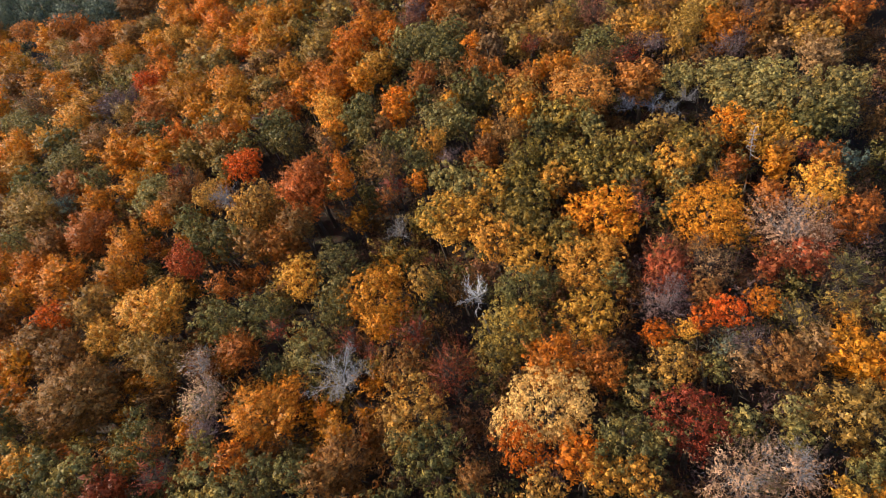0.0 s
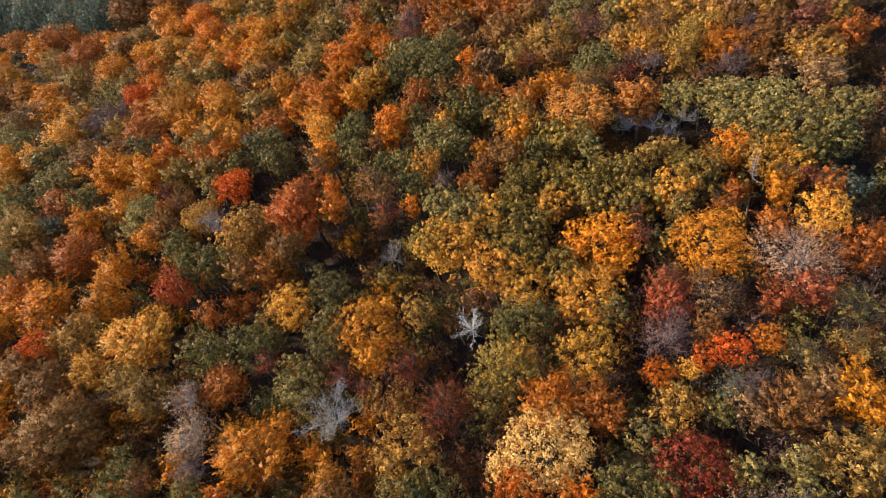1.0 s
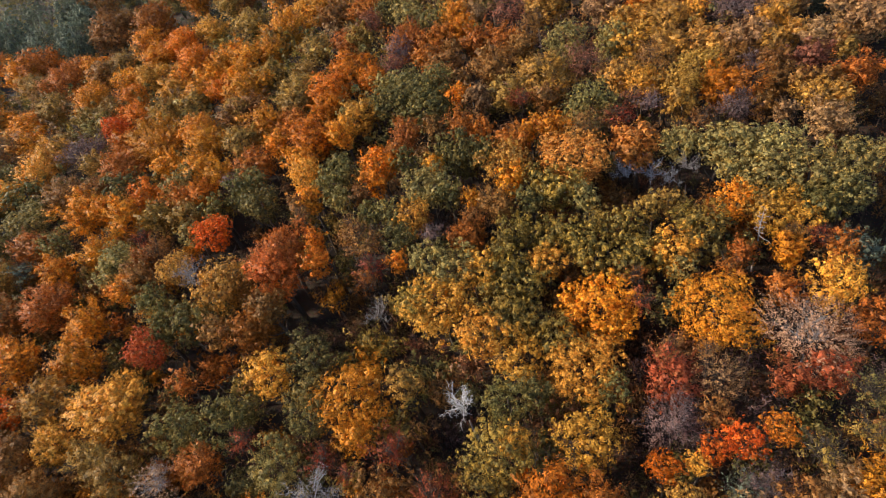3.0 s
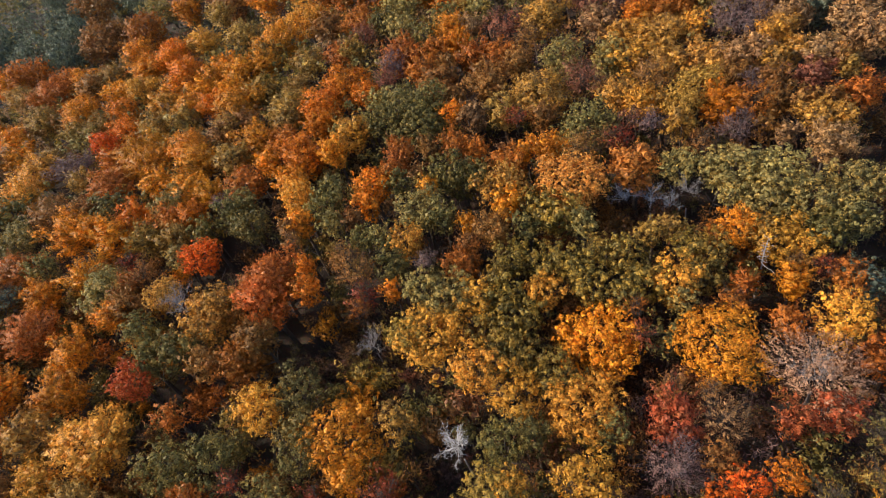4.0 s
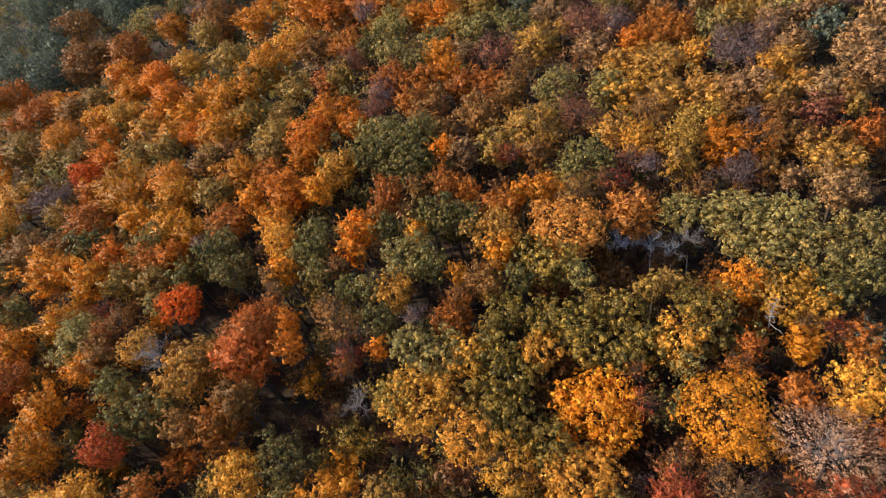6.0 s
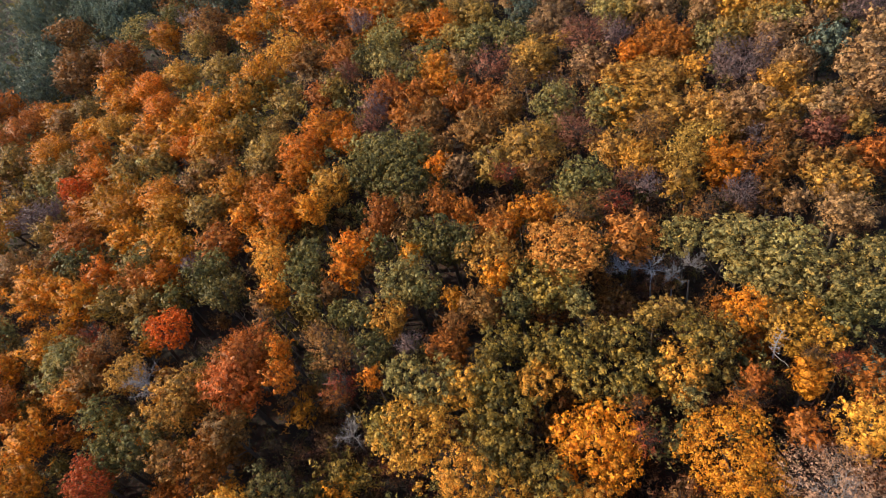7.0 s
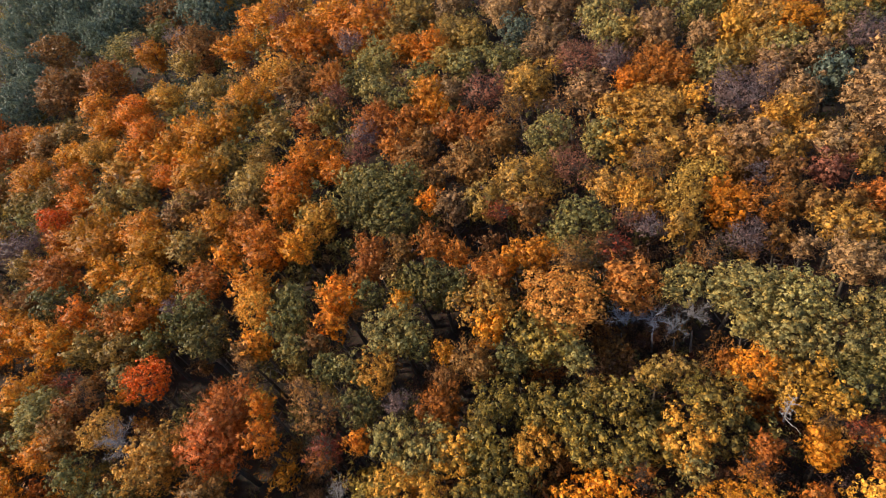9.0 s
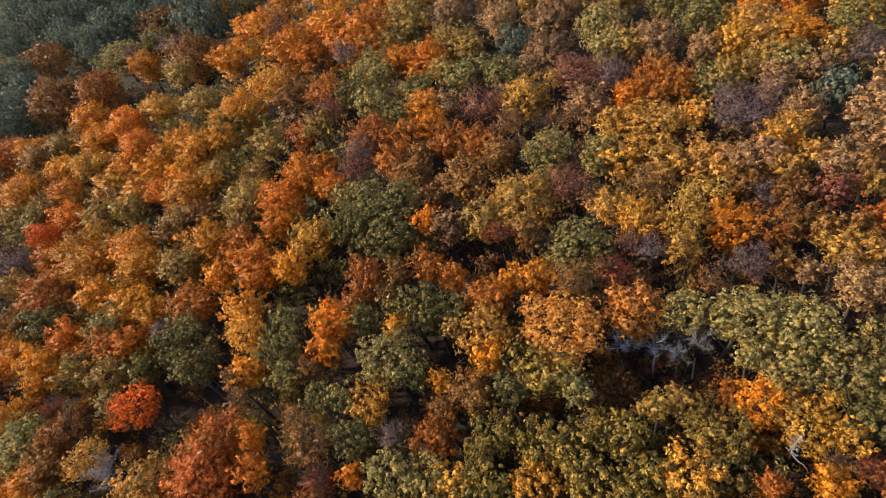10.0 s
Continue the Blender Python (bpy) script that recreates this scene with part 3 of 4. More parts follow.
grove(
    "beech", "brown",
    (0.6, 19.7, 13.0, 2.5), (-9.6, 20.5, 13.0, 2.6), (-43.7, 22.2, 12.7, 3.3), (-29.7, 22.4, 12.7, 3.2), (-67.8, 24.7, 12.6, 3.6),
    (-12.9, 25.3, 13.2, 2.1), (-32.6, 27.0, 12.8, 2.8), (-30.0, 29.7, 12.4, 3.6), (24.9, 35.7, 12.3, 3.5), (-78.8, 45.3, 11.5, 6.6),
    (19.9, 47.7, 11.7, 2.4), (-85.5, 53.6, 12.4, 4.5), (-94.5, 57.7, 12.1, 4.9), (-109.1, 65.4, 11.9, 5.3), (-53.4, 72.5, 13.3, 3.1),
    (-44.7, 76.0, 13.8, 3.7), (-107.6, 86.7, 12.3, 4.3), (-7.6, 87.9, 13.9, 2.2), (-76.0, 89.6, 12.6, 3.7), (-3.2, 90.6, 13.5, 3.7),
)
grove(
    "beech", "brown",
    (17.6, 91.5, 6.5, 3.4), (-28.8, 97.6, 16.1, 2.4), (-41.7, 98.6, 16.0, 2.7), (-133.0, 100.5, 11.7, 5.9), (46.8, 103.7, 12.2, 2.7),
    (60.0, 108.0, 12.3, 2.5), (55.8, 109.2, 11.9, 3.1), (52.0, 111.7, 11.7, 3.6), (-14.4, 116.4, 14.5, 3.0), (54.1, 118.2, 11.8, 3.3),
    (66.8, 118.7, 12.5, 3.0), (9.6, 119.7, 13.6, 3.0), (-103.3, 125.6, 12.6, 3.3), (-113.7, 127.0, 11.9, 4.9), (-7.8, 136.4, 13.1, 2.8),
    (-0.4, 139.6, 12.2, 5.0), (-162.0, 144.8, 11.8, 5.6), (7.4, 145.6, 12.8, 3.5), (-12.7, 145.9, 12.1, 4.6), (-70.4, 146.0, 12.1, 4.2),
)
grove(
    "beech", "brown",
    (-66.0, 150.3, 11.7, 4.7), (-10.0, 152.0, 12.8, 3.1), (-174.7, 179.9, 11.9, 5.4), (-48.0, 195.2, 12.1, 4.8), (-134.8, 198.9, 11.8, 5.7),
    (-199.8, 200.9, 11.2, 7.1), (-151.8, 240.2, 10.5, 8.9), (-144.3, 244.8, 11.9, 5.1), (-95.8, 247.1, 10.5, 8.8),
)
grove(
    "bare", "purple",
    (-106.8, 256.3, 13.1, 4.6),
)
grove(
    "beech", "amber",
    (23.2, 17.2, 13.0, 2.6), (28.6, 19.4, 13.1, 2.3), (36.1, 33.3, 12.5, 3.3), (-31.4, 33.7, 12.6, 2.6), (33.4, 35.9, 12.1, 3.8),
    (-43.8, 38.6, 11.2, 5.8), (-26.9, 50.6, 11.5, 2.8), (-96.0, 53.2, 12.5, 3.7), (-100.7, 54.0, 12.3, 4.3), (-105.4, 70.1, 12.6, 3.6),
    (-81.7, 71.7, 12.6, 4.4), (38.2, 71.8, 11.0, 2.6), (-98.5, 74.5, 11.9, 5.5), (-119.7, 81.0, 11.9, 5.3),
    (-84.8, 81.0, 12.5, 4.4), (-78.8, 87.7, 12.7, 3.5), (-7.7, 92.5, 14.3, 2.0), (-100.0, 97.7, 12.5, 3.9), (-40.0, 99.8, 15.9, 3.2),
)
grove(
    "beech", "amber",
    (-91.2, 100.8, 12.3, 4.2), (-14.2, 103.7, 15.2, 2.2), (4.7, 108.9, 14.4, 2.3), (9.0, 109.0, 13.9, 3.5), (-89.5, 113.0, 12.1, 4.8),
    (-44.7, 114.4, 14.8, 3.9), (-97.0, 116.9, 12.5, 3.7), (-103.6, 118.8, 11.5, 6.3), (-67.0, 120.4, 12.9, 3.3), (-147.5, 122.5, 11.7, 5.9),
    (-36.5, 124.1, 14.0, 3.5), (-74.0, 124.8, 12.2, 4.7), (-53.6, 126.7, 13.1, 3.1), (-84.4, 130.2, 12.4, 3.9), (-146.1, 134.5, 11.9, 5.3),
    (-75.5, 136.1, 12.0, 5.0), (-60.3, 139.8, 11.1, 5.4), (-91.5, 142.2, 11.1, 6.0), (-79.6, 143.0, 12.0, 4.9), (-96.1, 147.8, 10.3, 6.6),
)
grove(
    "beech", "amber",
    (-143.1, 159.0, 12.0, 4.8), (-70.5, 161.3, 11.4, 6.5), (-87.1, 166.7, 11.8, 4.8), (-177.9, 168.4, 11.6, 6.2), (-74.5, 169.6, 12.6, 3.6),
    (-8.1, 170.6, 12.1, 4.9), (-151.3, 171.9, 11.8, 5.6), (-85.1, 176.0, 12.1, 4.5), (-129.9, 177.9, 11.7, 5.1), (-65.7, 180.0, 12.4, 4.1),
    (-72.9, 180.3, 11.7, 5.8), (-166.5, 180.3, 11.9, 5.3), (-83.0, 180.3, 12.5, 3.8), (-95.9, 181.0, 12.0, 4.7), (-132.1, 182.8, 11.8, 5.3),
    (-81.4, 186.4, 12.1, 4.7), (-121.0, 187.5, 12.2, 4.5), (-63.5, 193.2, 11.4, 6.6), (-186.3, 198.3, 11.3, 6.9), (-113.7, 199.5, 11.8, 5.6),
)
grove(
    "beech", "amber",
    (-140.1, 203.4, 11.8, 5.6), (-201.8, 216.2, 11.6, 6.2), (-124.5, 216.9, 11.7, 6.1), (-181.3, 218.7, 11.4, 6.7), (-76.5, 232.5, 11.6, 6.2),
    (-42.1, 238.0, 10.8, 8.2), (-228.6, 243.5, 10.8, 8.2), (-114.9, 248.8, 11.5, 6.2), (-70.0, 252.6, 11.0, 7.7), (-42.6, 263.6, 11.4, 6.7),
    (-62.6, 275.6, 11.2, 7.1),
)
grove(
    "thin", "purple",
    (-51.4, 35.7, 13.1, 2.6), (22.0, 38.8, 12.6, 2.8), (14.7, 47.6, 11.7, 3.9), (-15.2, 85.0, 14.2, 2.4), (42.0, 104.3, 12.5, 3.5),
    (28.7, 110.9, 13.4, 3.0), (-62.3, 114.6, 13.9, 2.3), (56.6, 142.5, 11.4, 6.5), (-121.2, 148.0, 11.2, 4.6), (-114.9, 148.9, 11.0, 4.5),
    (84.2, 151.1, 12.8, 4.2), (-23.9, 159.0, 12.6, 3.6), (36.0, 165.3, 12.2, 4.2), (-31.9, 210.4, 12.8, 4.1), (-123.6, 259.2, 12.9, 3.7),
)
grove(
    "beech", "rust",
    (-52.1, 30.7, 13.1, 2.0), (4.1, 38.2, 12.5, 3.3), (-50.4, 49.7, 12.2, 3.6), (43.9, 58.0, 10.4, 3.6), (-57.3, 63.3, 13.2, 2.7),
    (34.9, 65.0, 10.8, 3.0), (45.3, 71.5, 10.9, 2.7), (-47.6, 71.9, 12.8, 4.2), (31.5, 72.0, 11.3, 2.1), (36.4, 81.0, 4.4, 3.1),
    (-8.7, 84.1, 13.1, 3.4), (41.0, 86.5, 5.1, 2.1), (-97.1, 87.6, 11.8, 5.6), (33.9, 87.7, 5.2, 2.4), (-77.4, 94.8, 12.7, 3.3),
    (1.1, 106.4, 13.7, 4.2), (65.0, 108.4, 12.1, 3.7), (-112.8, 108.6, 11.9, 5.3), (-22.2, 110.0, 15.6, 2.6), (-4.3, 112.7, 14.2, 2.6),
)
grove(
    "beech", "rust",
    (-20.4, 112.9, 15.3, 2.7), (-75.9, 113.8, 12.4, 4.1), (-9.3, 116.7, 13.8, 3.5), (-20.7, 117.3, 14.8, 3.3), (-57.8, 120.2, 13.0, 4.5),
    (-100.0, 134.9, 11.5, 5.2), (-51.5, 136.5, 11.4, 3.9), (3.3, 151.9, 12.4, 4.3), (-16.7, 152.7, 12.3, 3.8), (-3.3, 154.6, 12.4, 4.1),
    (45.9, 160.3, 10.1, 6.7), (-12.6, 160.8, 12.4, 3.9), (-22.7, 164.7, 11.6, 5.5), (-41.6, 173.6, 12.1, 4.3), (-37.4, 193.2, 12.0, 5.1),
    (-150.5, 199.7, 11.4, 6.7), (-147.2, 206.1, 12.1, 4.9), (-175.3, 222.5, 10.9, 8.0), (-129.1, 237.4, 10.9, 7.6),
)
grove(
    "beech", "gold",
    (24.8, 20.2, 13.3, 1.8), (-82.4, 33.6, 12.8, 3.1), (-77.6, 55.9, 12.9, 3.4), (-70.5, 61.3, 12.0, 6.2), (29.1, 119.1, 12.4, 4.2),
    (-139.4, 122.5, 12.0, 5.0), (58.5, 131.5, 12.2, 3.6), (-33.7, 133.3, 11.6, 4.7), (-134.8, 133.5, 12.4, 3.9), (-130.0, 139.9, 11.6, 4.9),
    (36.5, 148.6, 10.9, 4.4), (-132.2, 151.2, 11.0, 5.6), (63.9, 166.7, 12.0, 4.1), (-98.5, 173.1, 11.4, 4.6), (68.7, 175.3, 12.6, 3.5),
    (-110.7, 185.7, 12.0, 4.9), (-95.4, 209.0, 11.8, 5.7),
)
grove(
    "beech", "orange",
    (-0.5, 26.7, 12.8, 3.2), (-46.2, 30.8, 12.7, 3.0), (-34.0, 36.6, 12.9, 1.2), (-1.2, 39.6, 12.0, 4.5), (-90.6, 45.7, 12.8, 3.0),
    (-107.0, 78.2, 12.4, 4.1), (-21.2, 80.2, 14.1, 2.1), (-35.7, 82.6, 15.4, 2.8), (-36.4, 87.5, 16.2, 2.2), (-26.4, 101.4, 15.6, 3.2),
    (-26.0, 107.1, 15.2, 4.1), (42.8, 113.7, 11.6, 4.5), (-69.4, 113.9, 12.6, 3.8), (-86.7, 119.1, 12.3, 4.3), (-45.2, 128.2, 12.0, 5.6),
    (-9.2, 129.5, 13.3, 2.7), (-43.1, 141.4, 11.1, 4.0), (-106.5, 148.4, 10.8, 3.7), (-43.8, 149.3, 10.6, 5.3), (-31.5, 149.5, 11.5, 3.5),
)
grove(
    "beech", "orange",
    (-38.3, 157.0, 10.4, 6.2), (37.6, 157.0, 11.4, 3.3), (-7.0, 161.9, 12.6, 3.6), (-78.7, 163.0, 12.3, 4.3), (-109.3, 164.3, 10.3, 4.9),
    (-113.9, 175.0, 11.0, 5.1), (84.1, 179.5, 12.1, 4.9), (76.3, 184.9, 12.0, 5.1),
    (-95.5, 190.1, 11.9, 5.3), (-7.4, 196.5, 11.9, 5.5), (-15.7, 199.9, 12.3, 4.3), (-105.5, 203.7, 11.4, 6.6), (-45.8, 218.6, 12.1, 4.8),
    (-29.1, 223.9, 9.9, 10.6), (-52.9, 227.6, 11.1, 7.5), (-20.2, 246.9, 11.6, 6.2),
)
grove(
    "beech", "bronze",
    (28.7, 28.8, 12.3, 4.0), (33.6, 29.4, 12.9, 2.6), (-64.1, 49.2, 12.6, 3.9), (-69.6, 52.3, 13.0, 3.3), (-78.9, 92.9, 12.8, 3.1),
    (-120.3, 100.2, 11.3, 6.9), (-71.4, 107.4, 12.5, 3.9), (-79.0, 109.6, 12.4, 4.0), (66.5, 115.6, 12.6, 2.4), (1.9, 126.5, 12.8, 4.3),
    (-65.1, 133.4, 11.9, 4.6), (-111.1, 140.1, 11.3, 3.6), (-53.7, 145.9, 11.3, 3.8), (-69.8, 148.7, 12.3, 3.6), (-53.6, 152.4, 10.6, 5.7),
    (59.5, 155.2, 11.4, 4.2), (-129.8, 156.1, 11.3, 4.3), (81.2, 156.6, 12.8, 3.1), (-85.5, 157.9, 12.1, 3.8), (67.7, 158.6, 12.0, 3.9),
)
grove(
    "beech", "bronze",
    (-52.3, 161.3, 11.7, 3.7), (-97.7, 161.9, 10.8, 4.7), (-63.6, 164.6, 12.1, 4.2), (-126.9, 168.5, 11.4, 4.2), (-120.3, 169.1, 10.7, 5.0),
    (-36.9, 173.1, 12.3, 3.9), (90.8, 173.3, 12.1, 4.7), (-51.3, 174.4, 12.0, 4.8), (43.3, 177.9, 12.2, 4.4), (-146.7, 180.5, 11.7, 5.8),
    (-65.6, 186.8, 12.2, 4.7), (-3.0, 187.8, 12.6, 3.6), (5.4, 195.1, 12.4, 4.1), (1.0, 201.9, 11.8, 5.6), (48.4, 202.3, 11.7, 5.7),
    (-128.2, 202.3, 11.8, 5.7), (-166.5, 203.9, 11.7, 5.8), (-80.0, 207.0, 11.8, 5.6), (-18.5, 213.1, 12.2, 4.6), (25.8, 215.7, 11.9, 5.3),
)
grove(
    "beech", "bronze",
    (-12.2, 223.9, 10.7, 8.5), (-95.8, 232.7, 12.0, 5.2), (-8.2, 241.1, 11.6, 6.1),
)
grove(
    "thin", "wine",
    (25.5, 112.5, 13.6, 2.8), (19.7, 129.8, 13.2, 4.0), (-26.4, 151.4, 12.2, 3.5), (5.7, 166.1, 12.6, 5.0), (29.0, 168.8, 12.3, 5.3),
    (-34.1, 180.1, 13.0, 3.6), (-59.5, 242.7, 12.8, 4.2),
)
grove(
    "round", "red_orange",
    (17.9, 43.0, 12.7, 1.8), (21.5, 44.0, 12.4, 2.3), (-92.2, 62.3, 13.4, 3.1), (-61.9, 98.6, 13.5, 3.9), (-111.3, 156.0, 11.2, 3.9),
)
grove(
    "beech", "hazel",
    (20.7, 35.7, 12.6, 2.7), (29.4, 37.6, 12.5, 2.5), (54.4, 97.4, 11.9, 3.8), (49.5, 101.2, 12.3, 2.5), (64.9, 122.5, 12.0, 4.3),
    (74.4, 124.7, 12.4, 4.1), (-4.7, 126.4, 13.2, 3.2), (54.6, 127.6, 12.1, 3.2), (50.8, 128.1, 11.9, 3.5), (71.6, 128.5, 12.8, 3.2),
    (76.3, 135.5, 12.3, 4.4), (65.8, 137.9, 12.3, 3.7), (83.3, 141.3, 12.5, 4.0), (74.0, 149.7, 12.4, 3.6), (66.1, 149.8, 11.8, 4.3),
    (29.1, 157.6, 11.5, 4.7), (57.6, 167.8, 12.1, 3.4), (-2.4, 169.8, 12.6, 3.7), (49.3, 171.4, 12.2, 3.5), (49.8, 177.2, 12.2, 4.4),
)
grove(
    "beech", "hazel",
    (24.1, 182.4, 11.4, 6.5), (28.0, 200.0, 11.6, 6.2), (14.9, 209.0, 11.9, 5.2), (34.9, 211.5, 11.6, 6.1), (0.3, 218.1, 11.8, 5.5),
    (16.7, 224.0, 11.8, 5.6), (2.8, 231.2, 11.7, 5.8),
)
grove(
    "beech", "honey",
    (-84.3, 64.0, 12.4, 4.8), (58.7, 103.2, 12.1, 3.1), (55.9, 104.7, 11.9, 3.4), (34.1, 109.6, 12.6, 3.2), (33.2, 116.6, 12.8, 2.6),
    (25.4, 123.1, 12.9, 3.5), (56.7, 124.1, 12.2, 3.1), (60.9, 125.4, 12.7, 2.4), (10.4, 129.1, 11.9, 6.3), (44.9, 130.8, 11.3, 4.8),
    (38.5, 133.2, 11.5, 4.3), (61.9, 133.6, 12.4, 3.3), (41.6, 146.4, 10.4, 5.6), (31.9, 149.1, 11.6, 3.2), (92.5, 163.6, 12.7, 3.2),
    (16.6, 166.1, 11.6, 6.0), (98.4, 174.4, 12.1, 4.7),
)
grove(
    "thin", "crimson",
    (-56.9, 29.5, 13.1, 3.1), (-15.9, 40.0, 12.5, 3.9), (-27.3, 45.5, 12.3, 1.8), (-31.2, 48.2, 11.9, 2.5), (-21.3, 48.2, 11.9, 3.1),
    (-43.9, 52.0, 12.5, 2.4), (42.5, 72.5, 11.5, 2.1), (-25.7, 80.0, 14.3, 3.1), (-79.9, 101.3, 13.3, 2.5), (22.3, 107.4, 14.0, 2.7),
    (4.6, 121.3, 14.0, 2.5),
)
grove(
    "round", "gold",
    (-41.9, 107.8, 15.9, 3.8), (48.0, 144.9, 12.1, 2.8),
)
grove(
    "round", "lime_gold",
    (36.1, 115.5, 12.8, 3.5), (40.5, 120.1, 12.6, 3.7),
)
grove(
    "beech", "wine",
    (60.5, 117.0, 11.9, 3.5),
)
grove(
    "thin", "brown",
    (21.7, 56.0, 11.5, 2.6), (17.4, 57.2, 11.5, 2.7), (39.4, 74.1, 11.6, 2.0), (-27.3, 86.0, 15.0, 4.2), (-29.7, 89.2, 16.0, 2.5),
    (-39.6, 94.0, 16.7, 2.4), (-75.0, 96.2, 13.0, 3.4), (35.6, 102.3, 13.0, 2.8), (15.0, 106.7, 14.2, 3.6), (19.8, 107.9, 14.3, 2.2),
    (23.5, 125.6, 13.5, 2.8), (33.2, 126.1, 12.6, 4.1), (11.1, 155.3, 13.1, 3.4), (-151.9, 157.6, 12.4, 5.8),
)
grove(
    "thin", "rust",
    (-58.9, 34.7, 13.3, 2.6), (-26.1, 77.8, 14.3, 2.2), (-29.5, 82.1, 8.1, 3.0), (6.8, 90.5, 7.1, 3.4), (46.9, 111.9, 12.0, 4.1),
)
grove(
    "beech", "russet",
    (-44.2, 82.6, 14.7, 4.8), (-44.0, 87.9, 14.8, 5.7),
)
grove(
    "round", "honey",
    (12.6, 36.5, 13.0, 3.1), (-67.6, 89.9, 13.4, 3.4), (-0.0, 99.8, 14.3, 4.7),
)
grove(
    "bare", "grey",
    (-26.7, 75.5, 7.1, 2.9), (-61.6, 85.4, 14.1, 2.3), (-63.4, 88.0, 13.8, 3.1),
)
grove(
    "oak", "honey",
    (-4.9, 23.3, 12.8, 3.0), (-21.3, 35.1, 11.9, 4.6), (-20.0, 58.0, 11.7, 2.9), (-55.9, 81.8, 13.3, 4.5), (-54.3, 84.1, 13.6, 4.6),
)
grove(
    "oak", "moss",
    (-8.8, 41.9, 12.6, 2.9), (-7.0, 45.9, 11.6, 5.1), (3.1, 61.6, 10.9, 4.0), (-4.7, 69.3, 11.6, 3.6), (-18.8, 72.1, 12.6, 3.4),
    (-1.9, 73.8, 11.3, 4.4), (26.7, 74.6, 11.2, 2.9), (16.6, 74.7, 11.6, 2.3), (18.8, 75.3, 11.2, 3.2), (10.6, 76.2, 11.3, 3.7),
    (-3.1, 77.3, 12.2, 3.2), (28.4, 79.1, 11.3, 3.3), (9.3, 80.0, 11.8, 3.8), (26.2, 80.9, 11.9, 2.3), (-3.4, 81.0, 12.9, 2.5),
    (16.2, 81.1, 11.9, 3.4), (5.1, 81.3, 12.2, 3.6), (13.0, 83.0, 12.8, 2.4), (-0.7, 83.5, 12.9, 3.3), (7.5, 92.2, 13.5, 4.4),
)
grove(
    "oak", "amber",
    (34.7, 82.8, 11.5, 3.3), (-0.1, 95.5, 14.1, 3.2),
)
grove(
    "round", "apricot",
    (11.6, 97.7, 13.9, 6.4),
)
grove(
    "oak", "bronze",
    (37.2, 80.7, 11.7, 2.3), (21.5, 84.1, 12.5, 2.4), (25.2, 84.1, 12.3, 2.4),
)
grove(
    "bare", "white",
    (-32.0, 41.8, 12.1, 4.6),
)
grove(
    "round", "orange_pink",
    (-206.3, 237.6, 12.8, 5.0),
)
grove(
    "thin", "teal",
    (19.5, 38.2, 12.8, 2.4), (-108.9, 98.5, 13.2, 2.9),
)
grove(
    "round", "red",
    (-66.6, 71.2, 13.7, 3.4),
)
grove(
    "thin", "pink",
    (13.2, 19.0, 13.3, 2.4), (21.4, 22.7, 13.1, 3.2), (16.4, 23.0, 12.7, 4.6), (-53.5, 41.1, 12.8, 3.6), (-56.5, 47.3, 13.0, 3.1),
    
)
grove(
    "beech", "crimson",
    (-65.5, 28.2, 12.5, 3.7),
)
grove(
    "oak", "yellow",
    (-42.8, 63.3, 11.8, 4.2),
)
grove(
    "oak", "orange_gold",
    (-28.4, 57.6, 10.2, 6.1),
)
grove(
    "round", "tan",
    (-3.3, 33.7, 12.6, 5.8),
)
grove(
    "round", "fire",
    (-6.6, 28.7, 13.3, 3.1), (12.3, 41.8, 12.8, 2.1),
)
grove(
    "round", "crimson",
    (12.5, 29.3, 13.0, 4.2),
)
grove(
    "round", "orange",
    (26.0, 44.6, 12.3, 2.1),
)
grove(
    "round", "yellow",
    (15.6, 41.7, 12.9, 1.5),
)
grove(
    "beech", "rose",
    (16.3, 53.8, 10.8, 3.9),
)
grove(
    "thin", "hazel",
    (21.8, 52.6, 11.3, 3.6),
)
grove(
    "thin", "moss",
    (29.1, 41.2, 12.3, 3.0), (34.9, 42.9, 12.1, 2.8),
)
grove(
    "thin", "green",
    (38.1, 48.0, 11.4, 3.3),
)
grove(
    "oak", "flame",
    (9.5, 67.2, 9.8, 6.3),
)
grove(
    "thin", "rose",
    (15.5, 66.4, 11.5, 2.4),
)
grove(
    "round", "orange_gold",
    (25.1, 62.7, 10.4, 5.9),
)
grove(
    "round", "rust",
    (43.4, 68.2, 11.4, 2.1),
)


grove(
    "thin", "pink",
    (35.2, 57.4, 10.7, 5.4),
)


grove(
    "bare", "white",
    (-11.6, 53.6, 12.2, 2.7),
)

grove(
    "beech", "rose",
    (34.5, 51.8, 11.0, 3.0),
)

grove(
    "beech", "rose",
    (30.0, 51.5, 11.0, 3.0),
)

grove(
    "bare", "blue",
    (24.6, 94.8, 10.2, 2.7),
)

grove(
    "bare", "grey",
    (30.4, 93.6, 11.2, 2.4),
)

grove(
    "bare", "blue",
    (20.0, 95.8, 10.4, 2.6),
)

grove(
    "bare", "blue",
    (27.6, 93.4, 9.2, 2.2),
)

grove(
    "oak", "teal",
    (46.8, 70.0, 10.4, 3.0),
)

grove(
    "oak", "moss",
    (-0.9, 65.9, 11.0, 3.4),
)

grove(
    "oak", "green",
    (-4.2, 65.5, 11.0, 2.7),
)

grove(
    "oak", "moss",
    (15.1, 73.8, 11.0, 3.0),
)

grove(
    "oak", "olive",
    (22.9, 70.8, 11.0, 2.4),
)

grove(
    "thin", "rust",
    (29.4, 69.9, 11.0, 2.6),
)

grove(
    "thin", "rust",
    (16.4, 71.1, 11.0, 2.4),
)

